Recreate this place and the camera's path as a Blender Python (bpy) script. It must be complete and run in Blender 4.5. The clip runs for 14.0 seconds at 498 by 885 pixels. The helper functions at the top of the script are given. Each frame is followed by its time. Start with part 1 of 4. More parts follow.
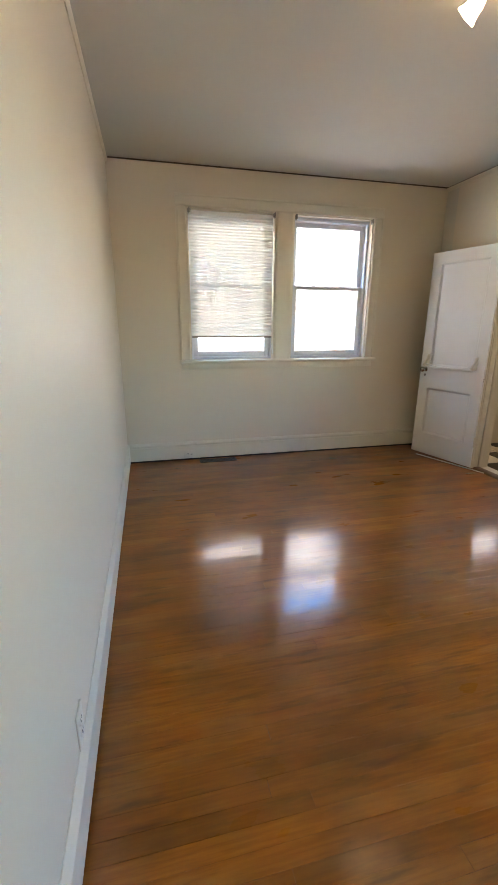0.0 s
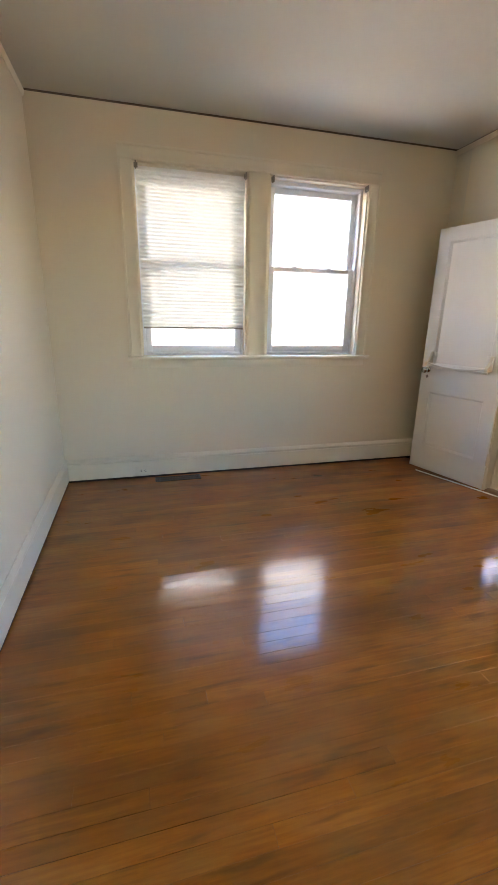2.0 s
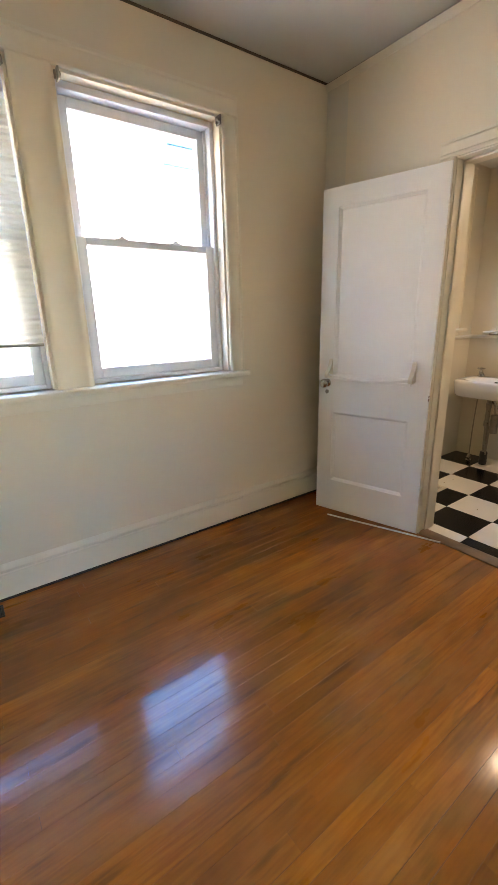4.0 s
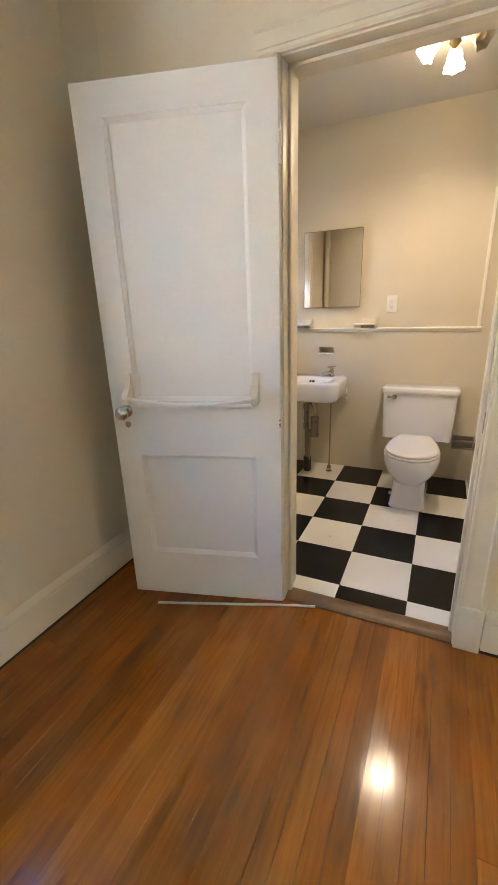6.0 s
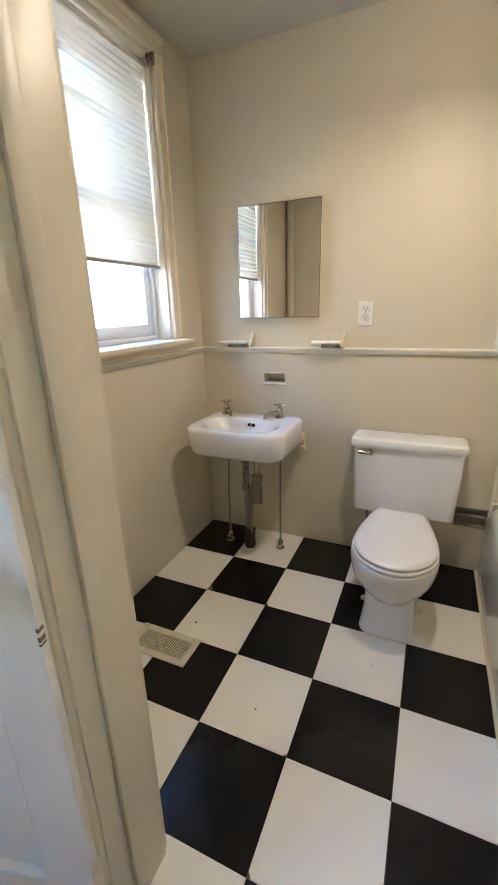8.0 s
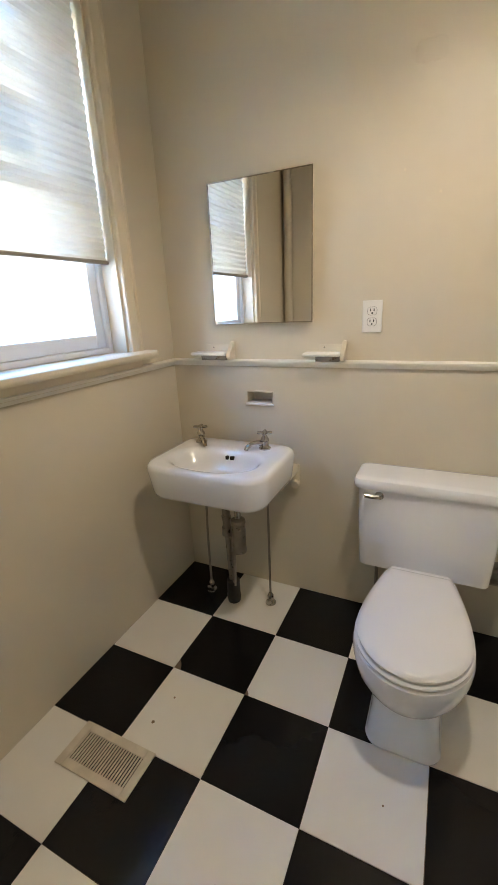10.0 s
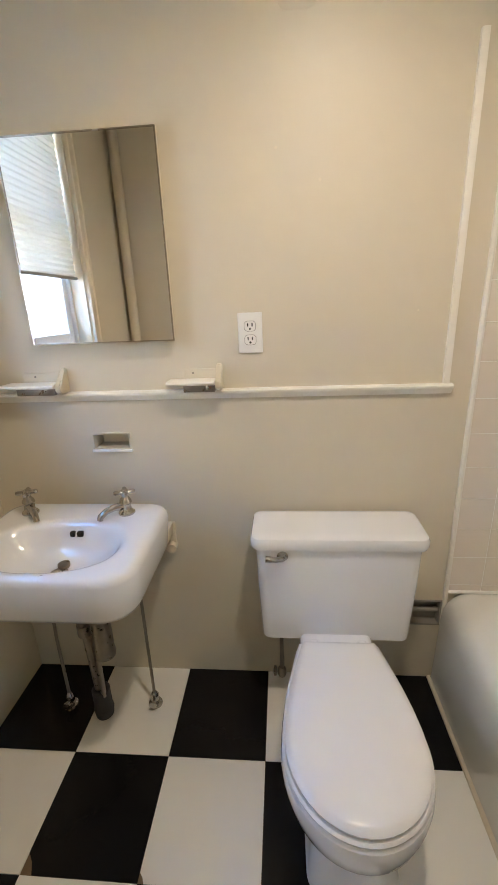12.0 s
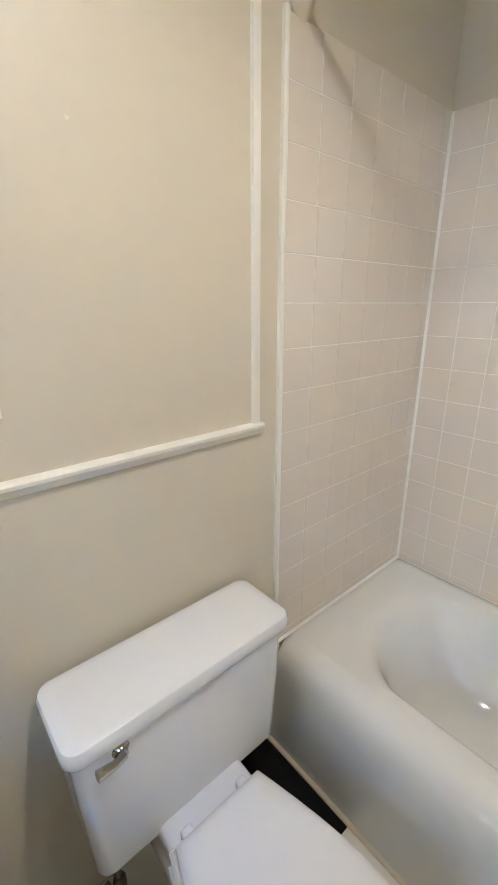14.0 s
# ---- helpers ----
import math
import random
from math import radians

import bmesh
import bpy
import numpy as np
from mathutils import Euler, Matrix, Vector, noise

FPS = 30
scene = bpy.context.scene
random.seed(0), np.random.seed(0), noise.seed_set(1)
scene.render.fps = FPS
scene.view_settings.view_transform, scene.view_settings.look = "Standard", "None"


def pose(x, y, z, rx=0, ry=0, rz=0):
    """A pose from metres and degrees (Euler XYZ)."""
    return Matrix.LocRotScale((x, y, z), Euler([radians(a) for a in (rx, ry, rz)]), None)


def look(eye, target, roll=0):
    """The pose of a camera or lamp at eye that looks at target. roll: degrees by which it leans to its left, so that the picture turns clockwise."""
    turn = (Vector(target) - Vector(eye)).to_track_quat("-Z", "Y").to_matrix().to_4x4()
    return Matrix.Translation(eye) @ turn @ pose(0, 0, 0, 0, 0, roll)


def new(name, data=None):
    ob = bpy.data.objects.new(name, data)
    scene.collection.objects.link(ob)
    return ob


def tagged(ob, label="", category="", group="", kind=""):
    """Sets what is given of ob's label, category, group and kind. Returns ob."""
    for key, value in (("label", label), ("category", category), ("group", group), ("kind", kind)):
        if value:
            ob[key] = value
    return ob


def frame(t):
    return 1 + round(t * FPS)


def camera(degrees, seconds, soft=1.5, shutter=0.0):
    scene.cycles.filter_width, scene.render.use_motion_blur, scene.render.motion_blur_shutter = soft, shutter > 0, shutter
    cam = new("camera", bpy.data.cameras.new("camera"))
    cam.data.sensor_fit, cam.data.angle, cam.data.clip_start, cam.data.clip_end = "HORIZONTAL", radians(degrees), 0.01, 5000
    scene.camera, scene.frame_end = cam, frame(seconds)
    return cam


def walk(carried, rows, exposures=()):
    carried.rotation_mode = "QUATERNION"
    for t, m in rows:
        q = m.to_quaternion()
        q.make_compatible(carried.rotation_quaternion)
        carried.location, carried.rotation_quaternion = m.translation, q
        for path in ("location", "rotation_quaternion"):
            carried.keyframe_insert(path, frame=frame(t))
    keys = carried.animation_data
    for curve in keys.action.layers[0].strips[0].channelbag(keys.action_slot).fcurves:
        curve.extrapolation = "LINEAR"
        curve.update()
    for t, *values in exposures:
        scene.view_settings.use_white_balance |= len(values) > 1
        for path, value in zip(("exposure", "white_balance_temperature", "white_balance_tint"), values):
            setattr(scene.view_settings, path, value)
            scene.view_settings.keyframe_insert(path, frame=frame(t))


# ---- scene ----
cam = camera(62.3, 14.0)
PATH = [
    (0, (0.255, 0.008, 1.353), (0.704, 1.877, 0.8), 0.3),
    (0.5, (0.337, -0.012, 1.364), (0.89, 1.823, 0.791), -0.2),
    (1, (0.436, 0.137, 1.339), (1.052, 1.95, 0.764), 0.6),
    (1.5, (0.514, 0.395, 1.341), (1.118, 2.222, 0.797), 0.7),
    (2, (0.617, 0.7, 1.302), (1.115, 2.551, 0.73), 1.0),
    (2.2, (0.676, 0.852, 1.29), (1.096, 2.727, 0.736), 1.6),
    (4.5, (1.185, 2.154, 1.333), (2.506, 3.535, 0.741), -2.3),
    (5, (1.313, 2.345, 1.325), (2.788, 3.555, 0.727), -2.7),
    (5.5, (1.531, 2.518, 1.325), (3.142, 3.534, 0.713), -2.4),
    (6, (1.77, 2.66, 1.307), (3.49, 3.465, 0.679), -1.9),
    (6.5, (2.03, 2.738, 1.317), (3.839, 3.26, 0.64), -2.9),
    (7, (2.321, 2.744, 1.299), (4.115, 3.344, 0.65), -2.2),
    (7.5, (2.63, 2.7, 1.33), (4.377, 3.409, 0.662), -1.6),
    (8, (2.918, 2.708, 1.331), (4.655, 3.48, 0.709), -1.6),
    (8.2, (3.005, 2.702, 1.336), (4.734, 3.497, 0.722), -2.0),
    (10.3, (3.434, 2.79, 1.354), (5.142, 3.618, 0.724), -2.7),
    (10.5, (3.453, 2.829, 1.359), (5.189, 3.571, 0.7), -2.1),
    (11, (3.504, 2.869, 1.361), (5.307, 3.439, 0.71), -1.2),
    (11.5, (3.613, 2.875, 1.339), (5.477, 3.214, 0.7), -2.3),
    (12, (3.8, 2.93, 1.369), (5.689, 3.093, 0.735), -2.3),
    (12.5, (3.95, 2.947, 1.385), (5.83, 2.757, 0.732), -0.5),
    (13, (4.056, 3.044, 1.392), (5.818, 2.36, 0.74), -0.9),
    (13.5, (4.167, 3.135, 1.39), (5.8, 2.167, 0.759), -0.0),
    (14, (4.31, 3.1, 1.402), (5.752, 1.866, 0.771), -0.3),
]
EXPOSURES = [(0.0, 4.85, 7250, 21), (2.0, 5.0, 7350, 22), (5.0, 5.35, 7300, 20), (6.0, 5.45, 7050, 18), (7.0, 5.4, 6700, 17), (8.0, 5.3, 6100, 13), (10.5, 5.1, 6150, 13), (11.5, 5.2, 6100, 14), (12.0, 5.25, 6000, 14), (12.5, 5.25, 5900, 14), (13.0, 5.3, 5500, 12), (14.0, 5.35, 5450, 12)]
walk(cam, [(t, look(eye, target, roll)) for t, eye, target, roll in PATH], EXPOSURES)

# ---- sky, sun, exposure ----
world = bpy.data.worlds.new("sky")
scene.world = world
world.use_nodes = True
wn = world.node_tree.nodes
sky = wn.new("ShaderNodeTexSky")
sky.sky_type = "NISHITA"
sky.sun_disc = False
sky.air_density, sky.dust_density, sky.ozone_density = 1.5, 0.1, 6.0
sky.sun_elevation, sky.sun_rotation = radians(48), radians(206)
deep = wn.new("ShaderNodeHueSaturation")
deep.inputs["Saturation"].default_value = 1.2
world.node_tree.links.new(sky.outputs["Color"], deep.inputs["Color"])
world.node_tree.links.new(deep.outputs["Color"], wn["Background"].inputs["Color"])
wn["Background"].inputs["Strength"].default_value = 0.15
sun = new("sun", bpy.data.lights.new("sun", "SUN"))
sun.data.energy, sun.data.angle, sun.data.color = 1.8, radians(0.5), (1.0, 0.93, 0.83)
sun.matrix_basis = look((-0.9, -1.82, 2.25), (0, 0, 0))


# ---- materials ----
def mat(name, color, rough=0.5, metal=0.0, grain=None, bump=0.0, bump_scale=60.0, vary=0.0, coat=0.0, spec=0.5, random_value=0.0, color2=None, rough_vary=0.0, big=1.5):
    """A painted or glazed surface: two scales of colour variation, fine relief, gloss that varies."""
    m = bpy.data.materials.new(name)
    m.use_nodes = True
    n, l = m.node_tree.nodes, m.node_tree.links
    b = n["Principled BSDF"]
    b.inputs["Roughness"].default_value, b.inputs["Metallic"].default_value = rough, metal
    b.inputs["Specular IOR Level"].default_value = spec
    b.inputs["Coat Weight"].default_value, b.inputs["Coat Roughness"].default_value = coat, 0.06
    c = n.new("ShaderNodeRGB")
    c.outputs[0].default_value = (*color, 1)
    out = c.outputs[0]
    co = n.new("ShaderNodeTexCoord").outputs["Object"]

    def noise_at(scale, detail=4.0):
        t = n.new("ShaderNodeTexNoise")
        t.inputs["Scale"].default_value, t.inputs["Detail"].default_value = scale, detail
        l.new(co, t.inputs["Vector"])
        return t.outputs["Fac"]

    def ramp(fac, lo, hi):
        r = n.new("ShaderNodeMapRange")
        r.inputs["From Min"].default_value, r.inputs["From Max"].default_value = 0.35, 0.65
        r.inputs["To Min"].default_value, r.inputs["To Max"].default_value = lo, hi
        l.new(fac, r.inputs["Value"])
        return r.outputs["Result"]

    def mixed(a, b2, fac, kind="MIX"):
        x = n.new("ShaderNodeMix")
        x.data_type, x.blend_type = "RGBA", kind
        l.new(fac, x.inputs["Factor"])
        l.new(a, x.inputs["A"])
        if isinstance(b2, tuple):
            x.inputs["B"].default_value = (*b2, 1)
        else:
            l.new(b2, x.inputs["B"])
        return x.outputs["Result"]

    if vary:
        dark = color2 or tuple(v * (1 - vary) for v in color)
        out = mixed(out, dark, ramp(noise_at(big), 0.0, 0.8))
        out = mixed(out, tuple(v * (1 - vary * 0.6) for v in color), ramp(noise_at(bump_scale * 0.5), 0.0, 0.35))
    if random_value:
        info = n.new("ShaderNodeObjectInfo")
        hs = n.new("ShaderNodeHueSaturation")
        r = n.new("ShaderNodeMapRange")
        r.inputs["To Min"].default_value, r.inputs["To Max"].default_value = 1 - random_value, 1 + random_value
        l.new(info.outputs["Random"], r.inputs["Value"])
        l.new(r.outputs["Result"], hs.inputs["Value"])
        l.new(out, hs.inputs["Color"])
        out = hs.outputs["Color"]
    l.new(out, b.inputs["Base Color"])
    if rough_vary:
        l.new(ramp(noise_at(big * 3), rough - rough_vary, rough + rough_vary), b.inputs["Roughness"])
    if bump:
        bp = n.new("ShaderNodeBump")
        bp.inputs["Strength"].default_value, bp.inputs["Distance"].default_value = bump, 0.004
        l.new(noise_at(bump_scale), bp.inputs["Height"])
        l.new(bp.outputs["Normal"], b.inputs["Normal"])
    return m


def oak():
    """Old varnished strip oak: grain along x, worn light patches, dark stains, glossy finish with scuffs."""
    m = bpy.data.materials.new("varnished_oak")
    m.use_nodes = True
    n, l = m.node_tree.nodes, m.node_tree.links
    b = n["Principled BSDF"]
    geo = n.new("ShaderNodeNewGeometry").outputs["Position"]
    info = n.new("ShaderNodeObjectInfo").outputs["Random"]

    def tex(scale, stretch, detail=5.0, shift=False):
        mp = n.new("ShaderNodeMapping")
        mp.inputs["Scale"].default_value = stretch
        l.new(geo, mp.inputs["Vector"])
        v = mp.outputs["Vector"]
        if shift:
            k = n.new("ShaderNodeVectorMath")
            k.operation = "MULTIPLY_ADD"
            k.inputs[1].default_value = (1, 1, 1)
            l.new(v, k.inputs[0])
            sc = n.new("ShaderNodeVectorMath")
            sc.operation = "SCALE"
            sc.inputs[0].default_value = (37, 11, 5)
            l.new(info, sc.inputs["Scale"])
            l.new(sc.outputs[0], k.inputs[2])
            v = k.outputs[0]
        t = n.new("ShaderNodeTexNoise")
        t.inputs["Scale"].default_value, t.inputs["Detail"].default_value = scale, detail
        l.new(v, t.inputs["Vector"])
        return t.outputs["Fac"]

    def rng(x, a, b2, lo, hi):
        r = n.new("ShaderNodeMapRange")
        for k, v in zip(("From Min", "From Max", "To Min", "To Max"), (a, b2, lo, hi)):
            r.inputs[k].default_value = v
        l.new(x, r.inputs["Value"])
        return r.outputs["Result"]

    def mix(fac, a, c, kind="MIX"):
        x = n.new("ShaderNodeMix")
        x.data_type, x.blend_type = "RGBA", kind
        l.new(fac, x.inputs["Factor"])
        for key, v in (("A", a), ("B", c)):
            if isinstance(v, tuple):
                x.inputs[key].default_value = (*v, 1)
            else:
                l.new(v, x.inputs[key])
        return x.outputs["Result"]

    grain = tex(7, (0.8, 12, 1), 5, True)
    col = mix(rng(grain, 0.35, 0.65, 0, 1), OAK_A, OAK_B)
    col = mix(rng(info, 0, 1, 0.0, 0.65), col, OAK_C)
    fine = tex(60, (1.2, 40, 1), 3, True)
    col = mix(rng(fine, 0.52, 0.72, 0, 0.16), col, (0.075, 0.024, 0.006))
    worn = tex(4.5, (0.7, 1.8, 1), 6)
    col = mix(rng(worn, 0.50, 0.76, 0, 0.60), col, (0.37, 0.155, 0.030))
    stain = tex(2.3, (0.7, 1.5, 1), 6)
    col = mix(rng(stain, 0.46, 0.71, 0, 0.60), col, (0.085, 0.026, 0.005))
    scrape = tex(9, (0.35, 2.6, 1), 7)
    col = mix(rng(scrape, 0.57, 0.70, 0, 0.5), col, (0.060, 0.021, 0.006))
    tone = n.new("ShaderNodeHueSaturation")
    other = n.new("ShaderNodeMath")
    other.operation = "PINGPONG"
    other.inputs[1].default_value = 0.137
    l.new(info, other.inputs[0])
    l.new(rng(other.outputs[0], 0, 0.137, 0.84, 1.10), tone.inputs["Value"])
    l.new(col, tone.inputs["Color"])
    l.new(tone.outputs["Color"], b.inputs["Base Color"])
    scuff = tex(5, (0.6, 1.6, 1), 6)
    l.new(rng(scuff, 0.3, 0.75, 0.26, 0.42), b.inputs["Roughness"])
    b.inputs["Specular IOR Level"].default_value = 0.12
    l.new(rng(scrape, 0.56, 0.70, 0.85, 0.35), b.inputs["Coat Weight"])
    l.new(rng(scuff, 0.36, 0.68, 0.075, 0.19), b.inputs["Coat Roughness"])
    bp = n.new("ShaderNodeBump")
    bp.inputs["Strength"].default_value, bp.inputs["Distance"].default_value = 0.045, 0.006
    wavy = tex(6, (0.7, 3.0, 1), 5)
    add = n.new("ShaderNodeMath")
    add.operation = "MULTIPLY_ADD"
    add.inputs[1].default_value = 0.25
    l.new(grain, add.inputs[0])
    l.new(wavy, add.inputs[2])
    l.new(add.outputs[0], bp.inputs["Height"])
    b.inputs["Coat Tint"].default_value = (1, 1, 1, 1)
    l.new(bp.outputs["Normal"], b.inputs["Coat Normal"])
    l.new(bp.outputs["Normal"], b.inputs["Normal"])
    return m


def glowing(name, color, strength):
    m = bpy.data.materials.new(name)
    m.use_nodes = True
    b = m.node_tree.nodes["Principled BSDF"]
    b.inputs["Base Color"].default_value = (0.9, 0.85, 0.75, 1)
    b.inputs["Roughness"].default_value = 0.3
    b.inputs["Emission Color"].default_value = (*color, 1)
    b.inputs["Emission Strength"].default_value = strength
    return m


def glassy(name):
    """A window pane: clear, with a plain gloss."""
    m = bpy.data.materials.new(name)
    m.use_nodes = True
    n, l = m.node_tree.nodes, m.node_tree.links
    t, g, x, f = (n.new("ShaderNode" + k) for k in ("BsdfTransparent", "BsdfGlossy", "MixShader", "LayerWeight"))
    g.inputs["Roughness"].default_value = 0.02
    f.inputs["Blend"].default_value = 0.5
    power, scale = n.new("ShaderNodeMath"), n.new("ShaderNodeMath")
    power.operation, scale.operation = "POWER", "MULTIPLY_ADD"
    power.inputs[1].default_value = 5.0
    scale.inputs[1].default_value, scale.inputs[2].default_value = 0.9, 0.03
    l.new(f.outputs["Facing"], power.inputs[0])
    l.new(power.outputs[0], scale.inputs[0])
    l.new(scale.outputs[0], x.inputs[0])
    l.new(t.outputs[0], x.inputs[1])
    l.new(g.outputs[0], x.inputs[2])
    l.new(x.outputs[0], n["Material Output"].inputs["Surface"])
    return m


def cloth_material():
    """Thin pleated cloth: scatters daylight through, and lets a little straight through its weave."""
    m = mat("white_pleated_fabric", (0.80, 0.80, 0.76), 0.8)
    n, l = m.node_tree.nodes, m.node_tree.links
    t, x = n.new("ShaderNodeBsdfTranslucent"), n.new("ShaderNodeMixShader")
    t.inputs["Color"].default_value = (0.86, 0.88, 0.78, 1)
    x.inputs[0].default_value = 0.05
    clear, y = n.new("ShaderNodeBsdfTransparent"), n.new("ShaderNodeMixShader")
    clear.inputs["Color"].default_value = (0.95, 0.96, 0.90, 1)
    y.inputs[0].default_value = 0.042
    l.new(n["Principled BSDF"].outputs[0], x.inputs[1])
    l.new(t.outputs[0], x.inputs[2])
    l.new(x.outputs[0], y.inputs[1])
    l.new(clear.outputs[0], y.inputs[2])
    l.new(y.outputs[0], n["Material Output"].inputs["Surface"])
    return m


OAK_A, OAK_B, OAK_C = (0.41, 0.128, 0.011), (0.30, 0.083, 0.007), (0.26, 0.067, 0.006)
OAK = oak()
WALL = mat("cream_wall_paint", (0.73, 0.625, 0.46), 0.5, bump=0.12, bump_scale=45, vary=0.05, big=0.8)
BATH_WALL = mat("cream_gloss_wall_paint", (0.67, 0.60, 0.47), 0.45, bump=0.1, bump_scale=38, vary=0.05, big=1.1)
CEIL = mat("ceiling_paint", (0.60, 0.57, 0.49), 0.85, bump=0.1, bump_scale=30, vary=0.07, big=0.6)
TRIM = mat("cream_trim_enamel", (0.75, 0.665, 0.51), 0.42, bump=0.12, bump_scale=30, vary=0.06, big=4)
YELLOWED = mat("yellowed_trim_enamel", (0.73, 0.65, 0.50), 0.42, bump=0.08, bump_scale=30, vary=0.10, big=5)
RAIL_WHITE = mat("fresh_cream_enamel", (0.86, 0.82, 0.73), 0.28, bump=0.04, bump_scale=30, vary=0.04, big=4)
DOOR = mat("white_door_enamel", (0.80, 0.77, 0.71), 0.3, bump=0.1, bump_scale=28, vary=0.05, big=3)
VINYL = mat("white_vinyl_frame", (0.78, 0.79, 0.82), 0.35, vary=0.04, bump_scale=20)
GLASS = glassy("window_glass")
CLOTH = cloth_material()
CHROME = mat("worn_chrome", (0.50, 0.48, 0.45), 0.2, 1.0, rough_vary=0.08, big=12)
DULL = mat("tarnished_pipe", (0.36, 0.32, 0.27), 0.38, 1.0, rough_vary=0.12, big=14, vary=0.3, bump_scale=80)
BRASS = mat("aged_brass", (0.42, 0.30, 0.13), 0.35, 1.0, vary=0.3, bump_scale=80, big=12)
PORCELAIN = mat("white_porcelain", (0.83, 0.83, 0.84), 0.12, coat=0.4, vary=0.02, bump_scale=10)
SEAT = mat("white_seat_plastic", (0.84, 0.84, 0.85), 0.22, vary=0.02, bump_scale=10)
ENAMEL = mat("old_tub_enamel", (0.82, 0.81, 0.77), 0.14, coat=0.6, vary=0.05, bump_scale=12, big=3)
WHITE_TILE = mat("white_vinyl_tile", (0.86, 0.835, 0.77), 0.26, vary=0.03, bump=0.05, bump_scale=50, random_value=0.05, big=2.5)
BLACK_TILE = mat("black_vinyl_tile", (0.008, 0.008, 0.009), 0.2, spec=0.25, vary=0.12, bump=0.05, bump_scale=50, big=3)
ADHESIVE = mat("brown_tile_adhesive", (0.20, 0.14, 0.08), 0.8, vary=0.3, bump=0.3)
WALL_TILE = mat("glazed_wall_tile", (0.77, 0.69, 0.585), 0.16, coat=0.25, random_value=0.008, vary=0.03, bump=0.05, bump_scale=14)
GROUT = mat("pale_grout", (0.90, 0.87, 0.80), 0.8, vary=0.08, bump=0.2, bump_scale=90)
MIRROR = mat("mirror_silver", (0.88, 0.88, 0.86), 0.015, 1.0)
PLASTIC = mat("white_outlet_plastic", (0.82, 0.80, 0.75), 0.35)
DARK = mat("dark_void", (0.01, 0.009, 0.008), 0.7)
BLACKISH = mat("black_rubber", (0.02, 0.017, 0.015), 0.5)
ROD = mat("dark_rod_metal", (0.16, 0.15, 0.14), 0.35, 1.0, rough_vary=0.1, big=20)
SADDLE = mat("worn_wood_saddle", (0.23, 0.12, 0.05), 0.4, vary=0.4, bump=0.3, bump_scale=70, big=9, color2=(0.10, 0.055, 0.03))
GAP = mat("dark_floor_gap", (0.03, 0.018, 0.01), 0.8, vary=0.2)
SHADE = glowing("lit_frosted_glass", (1.0, 0.80, 0.48), 0.35)
SHADE_BRIGHT = glowing("bright_frosted_glass", (1.0, 0.84, 0.58), 0.5)
SHADE_OFF = mat("frosted_glass_unlit", (0.80, 0.74, 0.60), 0.25)
GREY = mat("grey_holder_paint", (0.34, 0.31, 0.26), 0.45, vary=0.2)
STICK = mat("white_plastic_strip", (0.75, 0.74, 0.70), 0.4)
SIDING = mat("white_painted_siding", (0.62, 0.555, 0.47), 0.6, vary=0.08, bump=0.1)
TEAL = mat("teal_window_paint", (0.02, 0.10, 0.15), 0.4)
ROOF = mat("grey_shingle_roof", (0.16, 0.15, 0.15), 0.8, vary=0.3, bump=0.4)
GRASS = mat("dry_ground", (0.17, 0.14, 0.105), 0.9, vary=0.4, bump=0.3, big=0.5)


# ---- building helpers ----
def place_of(ob):
    m = Matrix(ob.matrix_basis)
    while ob.parent:
        ob = ob.parent
        m = ob.matrix_basis @ m
    return m


def smooth(me, angle=35):
    for p in me.polygons:
        p.use_smooth = True
    me.set_sharp_from_angle(angle=radians(angle))


def finish(name, bm, material, round_shading=True):
    bmesh.ops.recalc_face_normals(bm, faces=bm.faces)
    me = bpy.data.meshes.new(name)
    bm.to_mesh(me)
    bm.free()
    for m in material if isinstance(material, (list, tuple)) else [material]:
        me.materials.append(m)
    if round_shading:
        smooth(me)
    return me


def part(name, bm, material, parent, label="", local=False):
    """Links a bmesh, built in the world or in its thing's own space, as one mesh object under a thing or a part."""
    if not local:
        bm.transform(place_of(parent).inverted())
    ob = new(name, finish(name, bm, material))
    ob.parent = parent
    if label:
        tagged(ob, label)
    return ob


def thing(name, label, category, at=(0, 0, 0), turn=0, group="", kind=""):
    ob = new(name)
    ob.empty_display_size = 0.05
    ob.matrix_basis = pose(*at, 0, 0, turn)
    return tagged(ob, label, category, group, kind)


def solid(name, bm, material, label, category, kind="structure", group=""):
    return tagged(new(name, finish(name, bm, material)), label, category, group, kind)


def box(bm, a, b, bevel=0.0, seg=2, m=None, slot=0):
    lo, hi = [min(p, q) for p, q in zip(a, b)], [max(p, q) for p, q in zip(a, b)]
    vs = [bm.verts.new((x, y, z)) for z in (lo[2], hi[2]) for y in (lo[1], hi[1]) for x in (lo[0], hi[0])]
    fs = [bm.faces.new([vs[i] for i in f]) for f in ((0, 2, 3, 1), (4, 5, 7, 6), (0, 1, 5, 4), (2, 6, 7, 3), (0, 4, 6, 2), (1, 3, 7, 5))]
    for f in fs:
        f.material_index = slot
    if bevel:
        es = list({e for f in fs for e in f.edges})
        made = bmesh.ops.bevel(bm, geom=es, offset=bevel, segments=seg, affect="EDGES", profile=0.5)
        vs = list({v for f in made["faces"] for v in f.verts} | {v for v in vs if v.is_valid})
    if m:
        bmesh.ops.transform(bm, matrix=m, verts=vs)
    return vs


def boxed(a, b, bevel=0.0, seg=2):
    bm = bmesh.new()
    box(bm, a, b, bevel, seg)
    return bm


